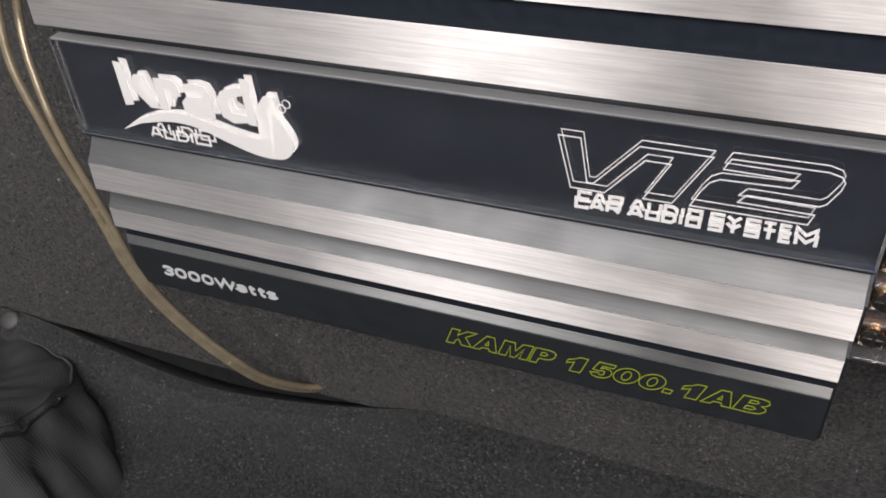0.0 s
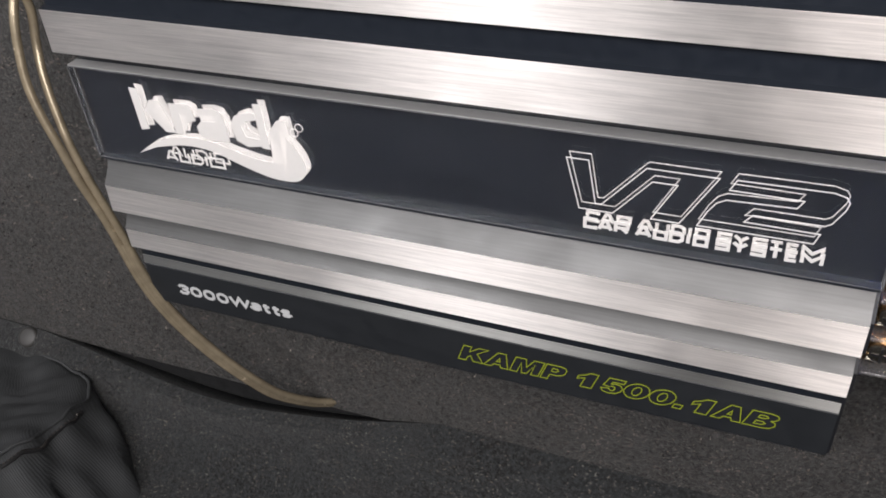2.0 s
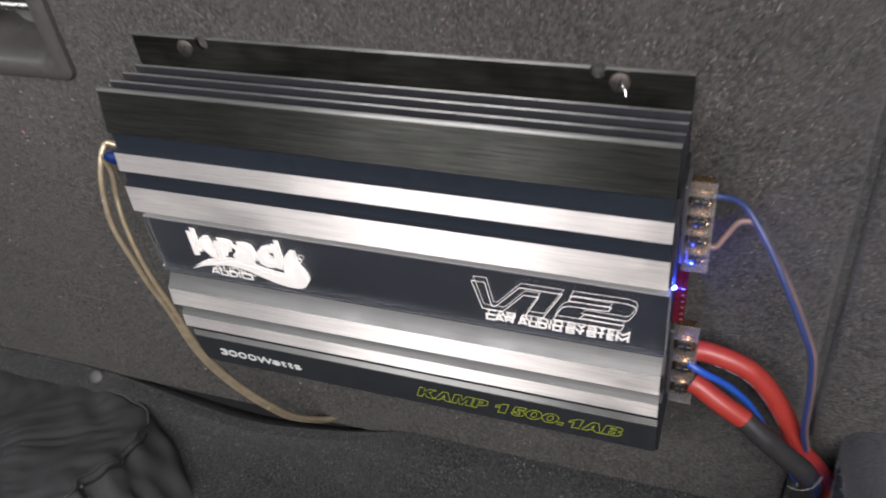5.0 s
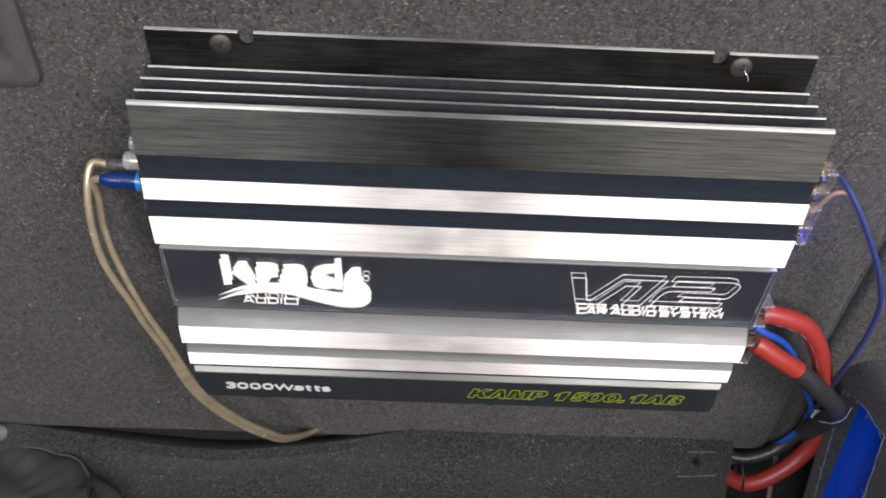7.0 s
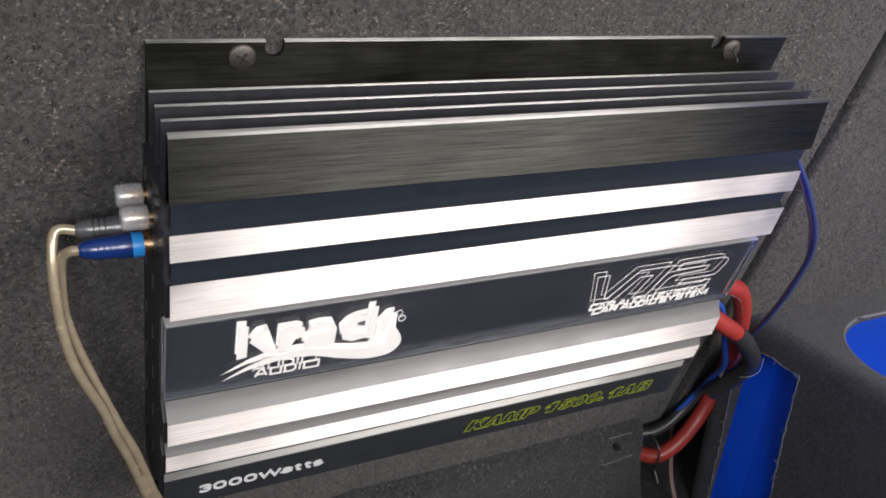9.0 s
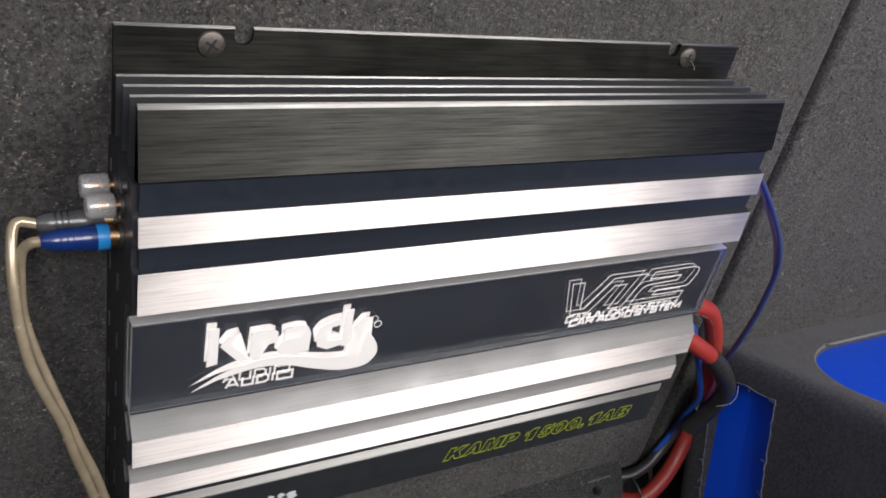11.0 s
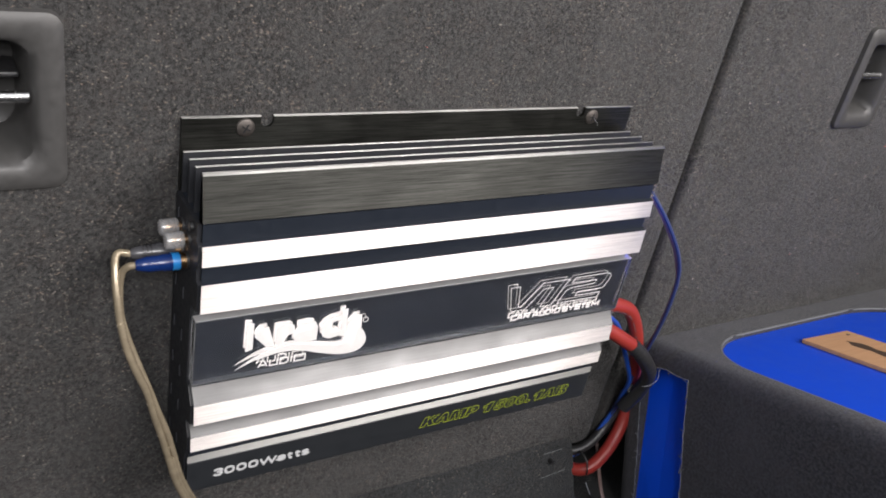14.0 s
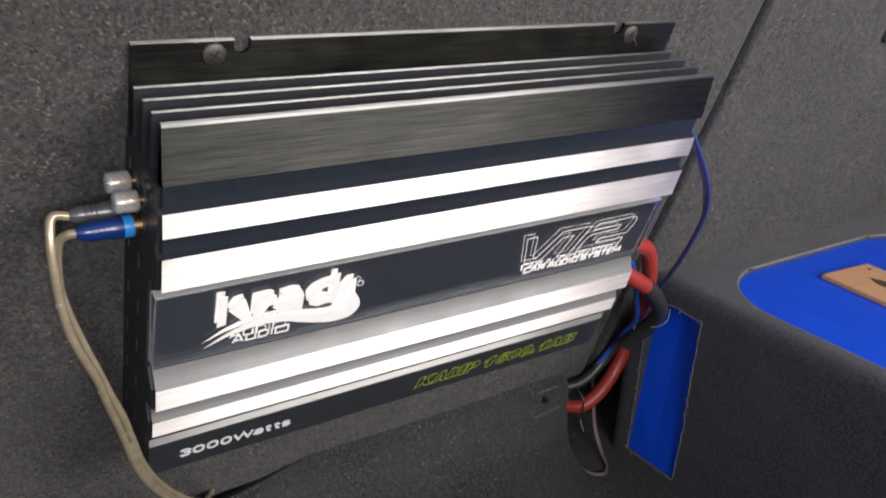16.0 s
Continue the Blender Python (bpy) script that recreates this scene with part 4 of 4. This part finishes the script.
part("sheath", tube([(0.3430, -0.0310, 0.1890), (0.3520, -0.0315, 0.1840), (0.3680, -0.0265, 0.1700), (0.3830, -0.0230, 0.1500), (0.3980, -0.0250, 0.1230), (0.4120, -0.0230, 0.0980), (0.4215, -0.0130, 0.0700), (0.4270, -0.0060, 0.0450), (0.4170, -0.0050, 0.0190), (0.4000, -0.0080, 0.0015), (0.3800, -0.0020, -0.0060), (0.355, 0.02, -0.012)], 0.0022, 12), BRIGHT_BLUE, remote, smooth=60)
speaker = thing("loudspeaker_wire", SEAT, "twin blue and brown loudspeaker wire from the upper terminal", "wire")
LOW = [(0.4047, -0.0391, 0.2200), (0.4072, -0.0384, 0.2050), (0.4090, -0.0370, 0.1850), (0.4105, -0.0340, 0.1620), (0.4125, -0.0300, 0.1430), (0.4170, -0.0230, 0.1200), (0.4220, -0.0160, 0.0850), (0.4260, -0.0060, 0.0400)]
part("conductor", tube([(0.3400, -0.0240, 0.3060), (0.3500, -0.0210, 0.3040), (0.3570, -0.0175, 0.3000), (0.3640, -0.0178, 0.2935), (0.3747, -0.0247, 0.2800), (0.3842, -0.0318, 0.2650), (0.3925, -0.0372, 0.2500), (0.3994, -0.0396, 0.2350)] + LOW, 0.0016, 10), BLUE_PVC, speaker, "blue conductor", 60)
part("conductor", tube([(0.3420, -0.0200, 0.2720), (0.3490, -0.0190, 0.2690), (0.3540, -0.0180, 0.2770), (0.3600, -0.0175, 0.2870), (0.3685, -0.0185, 0.2865), (0.3775, -0.0240, 0.2750), (0.3860, -0.0285, 0.2620), (0.3940, -0.0335, 0.2480), (0.4003, -0.0360, 0.2340)] + [(x + 0.0014, y + 0.0018, z) for x, y, z in LOW], 0.0016, 10), BROWN_PVC, speaker, "brown conductor", 60)
loop = thing("floor_wire", None, "thin brown twin wire looping out over the floor carpet", "wire")
for k in range(2):
    d = 0.0016 * k
    part("conductor", tube([(0.3840 + d, 0.0050, -0.045), (0.3870 + d, -0.0120, -0.052), (0.3880, -0.0280 - d, -0.066), (0.3920, -0.0420 - d, -0.0705), (0.4030, -0.0500 - d, -0.0712), (0.4140, -0.0440, -0.0705), (0.4190 + d, -0.0300, -0.066), (0.4210 + d, -0.0150, -0.045), (0.4230 + d, -0.0050, -0.010), (0.4270 + d, 0.0060, 0.02)], 0.0012, 8), BROWN_PVC, loop, smooth=60)

# ---------------- loudspeaker box ----------------
BX, BTOP = 0.440, 0.1145
PALE_PLASTIC = plain("pale_grey_trim", (0.13, 0.135, 0.14), 0.5, 0, 0.2, 200)
spk = thing("loudspeaker_box", None, "dark grey carpeted loudspeaker box with bright blue recessed top", "loudspeaker box")


def box_shell():
    """Carpeted box, its upper edge well rounded, with a sunk rounded field in the top."""
    bm = bmesh.new()
    r = 0.016
    x1, y0, y1 = 0.86, -0.62, -0.012
    field = rounded(0.4645, 0.775, -0.500, -0.0715, 0.075, 8)
    n = len(field)
    cx, cy = 0.62, -0.28

    def ring(grow, z):
        return rounded(BX + r - grow, x1 - r + grow, y0 + r - grow, y1 - r + grow, 0.006 + grow, 8), z

    rings = [ring(r, FLOOR_Z - 0.002), ring(r, BTOP - r)] + [ring(r * math.cos(radians(a)), BTOP - r + r * math.sin(radians(a))) for a in (22, 45, 68, 90)]
    rings += [(field, BTOP), ([(x + (0.001 if x < cx else -0.001), y + (0.001 if y < cy else -0.001)) for x, y in field], BTOP - 0.0015), ([(x + (0.001 if x < cx else -0.001), y + (0.001 if y < cy else -0.001)) for x, y in field], BTOP - 0.010)]
    loops = [[bm.verts.new((x, y, z)) for x, y in pts] for pts, z in rings]
    for a, b in zip(loops, loops[1:]):
        for k in range(n):
            bm.faces.new((a[k], a[(k + 1) % n], b[(k + 1) % n], b[k]))
    bm.faces.new(loops[0][::-1])
    bm.faces.new(loops[-1])
    return bm, field


bm, field = box_shell()
cover = part("carpet_cover", bm, BOX_CARPET, spk, "dark grey box carpet", 35)
bm = bmesh.new()
lo = [bm.verts.new((x + (0.0012 if x < 0.62 else -0.0012), y + (0.0012 if y < -0.28 else -0.0012), BTOP - 0.0098)) for x, y in field]
hi = [bm.verts.new((v.co.x, v.co.y, BTOP - 0.0040)) for v in lo]
for k in range(len(lo)):
    bm.faces.new((lo[k], lo[(k + 1) % len(lo)], hi[(k + 1) % len(lo)], hi[k]))
bm.faces.new(hi)
part("top_field", bm, BLUE_PANEL, spk, "bright blue painted top board")
part("field_rim", tube([(x, y, BTOP - 0.0010) for x, y in field] + [(*field[0], BTOP - 0.0010)], 0.0012, 8, 3), PALE_PLASTIC, spk, "grey trimmed edge", 60)
# bare strip on the flank with a frayed carpet edge
strip = [(-0.0400, 0.0905), (-0.0690, 0.0960), (-0.0990, 0.0945), (-0.0985, 0.0400), (-0.0995, -0.0100), (-0.0975, -0.0612), (-0.0700, -0.0620), (-0.0420, -0.0610), (-0.0430, 0.0000), (-0.0425, 0.0500)]


def sunk(z):
    """How deep the bare board lies behind the carpet: deeper towards the top."""
    return 0.0025 + 0.0125 * max(0.0, min(1.0, (z + 0.06) / 0.15)) ** 1.5


def strip_prism(front, back, grow=0.0):
    cy, cz = -0.070, 0.016
    pts = [(y + math.copysign(grow, y - cy), z + math.copysign(grow, z - cz)) for y, z in strip]
    bm = bmesh.new()
    a = [bm.verts.new((BX + front(z), y, z)) for y, z in pts]
    b = [bm.verts.new((BX + back(z), y, z)) for y, z in pts]
    for k in range(len(a)):
        bm.faces.new((a[k], a[(k + 1) % len(a)], b[(k + 1) % len(a)], b[k]))
    bm.faces.new(a[::-1])
    bm.faces.new(b)
    bmesh.ops.triangulate(bm, faces=[f for f in bm.faces if len(f.verts) > 4])
    return bm


cut_with(cover, strip_prism(lambda z: -0.02, lambda z: sunk(z) + 0.0020))
bare = part("bare_strip", strip_prism(lambda z: sunk(z), lambda z: sunk(z) + 0.0016, -0.0003), BLUE_PANEL, spk, "bare blue painted board")
rng = random.Random(11)
edge = []
for k in range(len(strip)):
    (y0, z0), (y1, z1) = strip[k], strip[(k + 1) % len(strip)]
    m = max(2, int(math.hypot(y1 - y0, z1 - z0) / 0.004))
    edge += [(BX - 0.0004, y0 + (y1 - y0) * j / m + rng.uniform(-0.0005, 0.0005), z0 + (z1 - z0) * j / m + rng.uniform(-0.0006, 0.0006)) for j in range(m)]
part("frayed_edge", tube(edge + [edge[0]], 0.00036, 5, 2, 0.6), FRAYED, bare, "frayed pale carpet edge")
for k in range(26):
    x, y, z = edge[rng.randrange(len(edge))]
    part("thread", tube([(x, y, z), (x - 0.001, y + rng.uniform(-0.003, 0.003), z + rng.uniform(-0.003, 0.003)), (x - 0.0015, y + rng.uniform(-0.005, 0.005), z + rng.uniform(-0.004, 0.004))], 0.00022, 4, 3), FRAYED, bare)
board = thing("wooden_plate", pose(0.5775, -0.1115, BTOP - 0.0039, 0, 0, -4), "thin brown wooden plate with burnt mark on the blue top", "board")
part("plate", box((0, -0.125, 0), (0.063, 0, 0.004), 0.0005, 1), WOODEN, board)
for x, y in ((0.052, -0.010), (0.010, -0.100)):
    part("pin_hole", rod((x, y, 0.0036), (x, y, 0.0042), 0.0018, 12), BLACK_PLASTIC, board)
SOOT = plain("burnt_mark", (0.055, 0.030, 0.018), 0.8, 0, 0.5, 300)
bm = bmesh.new()
up, down = [], []
for k in range(25):
    u = k / 24
    w = (0.0036 + 0.0026 * abs(math.sin(9 * u))) * min(1, 8 * u, 8 * (1 - u)) + 0.0003
    up.append(bm.verts.new((0.034 + w, -0.022 - 0.088 * u, 0.00415)))
    down.append(bm.verts.new((0.034 - w, -0.022 - 0.088 * u, 0.00415)))
for k in range(24):
    bm.faces.new((down[k + 1], down[k], up[k], up[k + 1]))
part("burnt_mark", bm, SOOT, board)


# ---------------- bag, knob, floor panel ----------------
def bag():
    """A slumped black cloth bag: a soft heap with pleats falling from a piped seam."""
    t = thing("cloth_bag", None, "slack black ribbed nylon bag lying in folds on the boot floor", "bag")
    cx, cy, top = -0.238, -0.1610, 0.0575

    def at(ang, v):
        ca, sa = math.cos(ang), math.sin(ang)
        sq = (abs(ca) ** 6 + abs(sa) ** 6) ** (-1 / 6)
        wob = noise.noise(Vector((ca * 2.2, sa * 2.2, 0.7)))
        inner = min(1, v / 0.45)
        reach = sq * (0.87 * inner + max(0, v - 0.45) * (0.32 + 0.35 * max(0, ca) ** 2))
        drop = 0 if v < 0.45 else ((v - 0.45) / 0.55) ** 1.25
        pleat = 0.65 * (1 - 2 * abs(math.sin(8.5 * ang + 2.6 * wob + 2.6 * v))) + 0.32 * math.sin(27 * ang + 4 * wob + 5 * v) + 0.25 * math.sin(44 * ang - 3 * wob - 7 * v)
        deep = 0.0150 * pleat * max(0, v - 0.36) ** 0.7 * 1.4 * (1 - 0.3 * drop) * (1 - 0.9 * max(0, sa) ** 2)
        rx, ry = 0.160 * (1 + 0.03 * wob), 0.150
        x, y = cx + (rx * reach + deep) * ca, cy + (ry * sq * inner + deep) * sa
        bend = 0.02 * noise.noise(Vector((x * 12, y * 12, 9)))
        heap = 0.006 * noise.noise(Vector((x * 14, y * 14, 5))) + 0.009 * (0.42 - abs(noise.noise(Vector(((x + y) * 26 + bend * 40, (x - y) * 9, 2))))) + 0.005 * (0.42 - abs(noise.noise(Vector(((x - y) * 60, (x + y) * 22 + bend * 60, 7)))))
        z = FLOOR_Z + (top + heap) * (1 - drop) + 0.25 * deep * (1 - drop)
        return Vector((x, y, max(z, FLOOR_Z + 0.0005)))

    bm = bmesh.new()
    nu, nv = 240, 48
    grid = [[bm.verts.new(at(2 * math.pi * i / nu, max(0.02, j / nv))) for j in range(nv + 1)] for i in range(nu)]
    for i in range(nu):
        a, b = grid[i], grid[(i + 1) % nu]
        for j in range(nv):
            bm.faces.new((a[j], a[j + 1], b[j + 1], b[j]))
    bm.faces.new([g[0] for g in grid])
    part("cloth", bm, CLOTH, t, smooth=80)
    seam = [at(radians(-60 + 3 * k), 0.47) + Vector((0, 0, 0.001)) for k in range(64)]
    part("piping", tube(seam, 0.0012, 8, 3), CLOTH, t, "black piped seam", 60)
    teeth = [at(radians(12 + 0.8 * k), 0.52) + Vector((0.0010, 0, 0.0012)) for k in range(34)]
    zip_ = part("zip", tube(teeth, 0.0013, 6, 2), BLACK_PLASTIC, t, "black zip with worn metal teeth")
    for k in range(0, 33):
        p, q = teeth[k], teeth[k] + (teeth[k + 1] - teeth[k]) * 0.45
        part("tooth", rod(p + Vector((0, 0, 0.0009)), q + Vector((0, 0, 0.0009)), 0.0007, 6), STEEL, zip_)
    return t


bag()
knob = thing("round_stud", None, "small round dark grey plastic stud at the foot of the seat", "stud")
part("head", rod((-0.1808, -0.0040, -0.0010), (-0.1796, -0.0108, 0.0030), 0.0078, 28, 0.0072, 0.0020), GREY_PLASTIC, knob, smooth=50)
part("stem", rod((-0.1812, 0.0060, -0.0050), (-0.1808, -0.0050, -0.0005), 0.0045, 16), BLACK_PLASTIC, knob, smooth=50)
hole = thing("floor_clip", None, "small black fixing hole with a worn crease in the floor panel", "clip")
part("eyelet", rod((0.3575, -0.0165, -0.0005), (0.3575, -0.0115, 0.0005), 0.0024, 14), BLACK_PLASTIC, hole)

for pts in ([(0.3500, -0.0118, 0.0080), (0.3610, -0.0118, 0.0083), (0.3720, -0.0118, 0.0085)], [(0.3450, -0.0148, -0.0140), (0.3600, -0.0148, -0.0130), (0.3740, -0.0144, -0.0120)]):
    part("crease", tube(pts, 0.0003, 6, 6, 0.3), PALE_PLASTIC, hole, "worn pale crease")

# ---------------- lint on the carpet ----------------


def lint(name, count, seed, mat, size, label):
    rng = random.Random(seed)
    bm = bmesh.new()
    for _ in range(count):
        x, z = rng.uniform(-0.45, 0.75), rng.uniform(0.035, 0.6)
        if -0.01 < x < 0.34 and 0.10 < z < 0.365 or 0.408 < x < 0.424 or HANDLE[0] - .01 < x < HANDLE[1] + .005 and z > 0.31 and z < 0.42 or x > HANDLE_2[0] - .01 and 0.32 < z < 0.43:
            continue
        a = rng.uniform(0, math.pi)
        s = size * rng.uniform(0.4, 1.3)
        dx, dz = math.cos(a) * s, math.sin(a) * s
        w = s * rng.uniform(0.15, 0.5)
        y = -0.0002 - 0.0006 * rng.random()
        vs = [bm.verts.new(p) for p in ((x - dx, y + 0.0010, z - dz), (x - dz * 0.4 * w / s, y - 0.0004, z + w), (x + dx, y + 0.0010, z + dz), (x + w * 0.5, y, z - w))]
        bm.faces.new(vs)
    return solid(name, bm, mat, SEAT, label=label, category="lint", kind="stuff")


lint("lint", 420, 5, LINT, 0.0011, "pale specks of lint and fibre caught in the carpet")
lint("pink_lint", 14, 8, PINK_LINT, 0.0014, "pink specks of lint caught in the carpet")


# ---------------- loose fibres of the felt ----------------


def fibre_material():
    m, tree, bsdf = material("felt_fibre")
    g = tree.nodes.new("ShaderNodeNewGeometry")
    col = ramp(tree, g.outputs["Random Per Island"], [(0.0, (0.003, 0.003, 0.003)), (0.55, (0.018, 0.018, 0.017)), (0.78, (0.062, 0.059, 0.054)), (0.97, (0.20, 0.180, 0.158))])
    link(tree, col, bsdf.inputs["Base Color"])
    bsdf.inputs["Roughness"].default_value = 0.85
    bsdf.inputs["Specular IOR Level"].default_value = 0.2
    return m


FIBRE = fibre_material()


def fibres(name, count, seed, place, m, label):
    """Thin hairs lying on a surface; place gives a foot, two directions in the surface and its outward normal."""
    g = np.random.default_rng(seed)
    foot, u, v, out = place(g, count)
    k = len(foot)
    a = g.uniform(0, 2 * np.pi, k)[:, None]
    d = u * np.cos(a) + v * np.sin(a)
    s = v * np.cos(a) - u * np.sin(a)
    long, lift = g.uniform(0.0006, 0.0018, k)[:, None], g.uniform(0.0002, 0.0014, k)[:, None]
    wide = g.uniform(0.00011, 0.00025, k)[:, None]
    bend = g.uniform(-0.4, 0.4, k)[:, None]
    mid = foot + d * long * 0.5 + s * long * bend * 0.4 + out * lift
    end = foot + d * long + out * lift * 0.6
    co = np.stack([foot - s * wide, foot + s * wide, mid + s * wide, mid - s * wide, end], 1).reshape(-1, 3)
    base = (np.arange(k) * 5)[:, None]
    quads, tris = base + np.array([0, 1, 2, 3]), base + np.array([3, 2, 4])
    me = bpy.data.meshes.new(name)
    me.from_pydata(co.tolist(), [], quads.tolist() + tris.tolist())
    me.materials.append(FIBRE)
    ob = new(name, me)
    ob.matrix_world = m
    return tagged(ob, label, "carpet fibre", "", "stuff")


def on_seat(g, k):
    x, z = g.uniform(-0.34, 0.78, k), g.uniform(0.003, 0.60, k)
    keep = ~((x > -0.002) & (x < 0.332) & (z > 0.113) & (z < 0.362)) & ~((x > 0.413) & (x < 0.423))
    for x0, x1, z0, z1 in (HANDLE, HANDLE_2):
        keep &= ~((x > x0 - 0.003) & (x < x1 + 0.003) & (z > z0 - 0.003) & (z < z1 + 0.003))
    x, z = x[keep], z[keep]
    y = np.array([0.0010 + 0.0012 * noise.noise(Vector((a * 9, b * 9, 1.3))) for a, b in zip(x.tolist(), z.tolist())])
    one = np.ones(len(x))[:, None]
    return np.stack([x, y, z], 1), one * np.array([1, 0, 0]), one * np.array([0, 0, 1]), one * np.array([0, -1, 0])


def on_floor(g, k):
    x, s = g.uniform(-0.42, 0.384, k), g.uniform(0, 1, k)
    feet, us, vs, outs = [], [], [], []
    for a, b in zip(x.tolist(), s.tolist()):
        lip = floor_lip(a)
        prof = [(-0.007, lip - 0.003), (-0.010, lip - 0.014), (-0.014, -0.038), (-0.020, -0.054), (-0.034, -0.065), (-0.06, FLOOR_Z), (-0.18, FLOOR_Z)]
        at = b * (len(prof) - 1.001)
        i, f = int(at), at % 1
        (y0, z0), (y1, z1) = prof[i], prof[i + 1]
        d = Vector((0, y1 - y0, z1 - z0)).normalized()
        w = 0.0018 * noise.noise(Vector((a * 14, 0.3, 0)))
        feet.append((a, y0 + (y1 - y0) * f + w, z0 + (z1 - z0) * f))
        us.append((1, 0, 0))
        vs.append(tuple(d))
        outs.append((0, d.z, -d.y) if d.z > 0 else (0, d.z, -d.y))
    return np.array(feet), np.array(us, float), np.array(vs), np.array(outs)


fibres("floor_fibres", 44000, 22, on_floor, Matrix(), "short matted dark carpet fibres on the boot floor")
fibres("seat_fibres", 62000, 21, on_seat, SEAT, "short matted grey and brown carpet fibres on the seats")
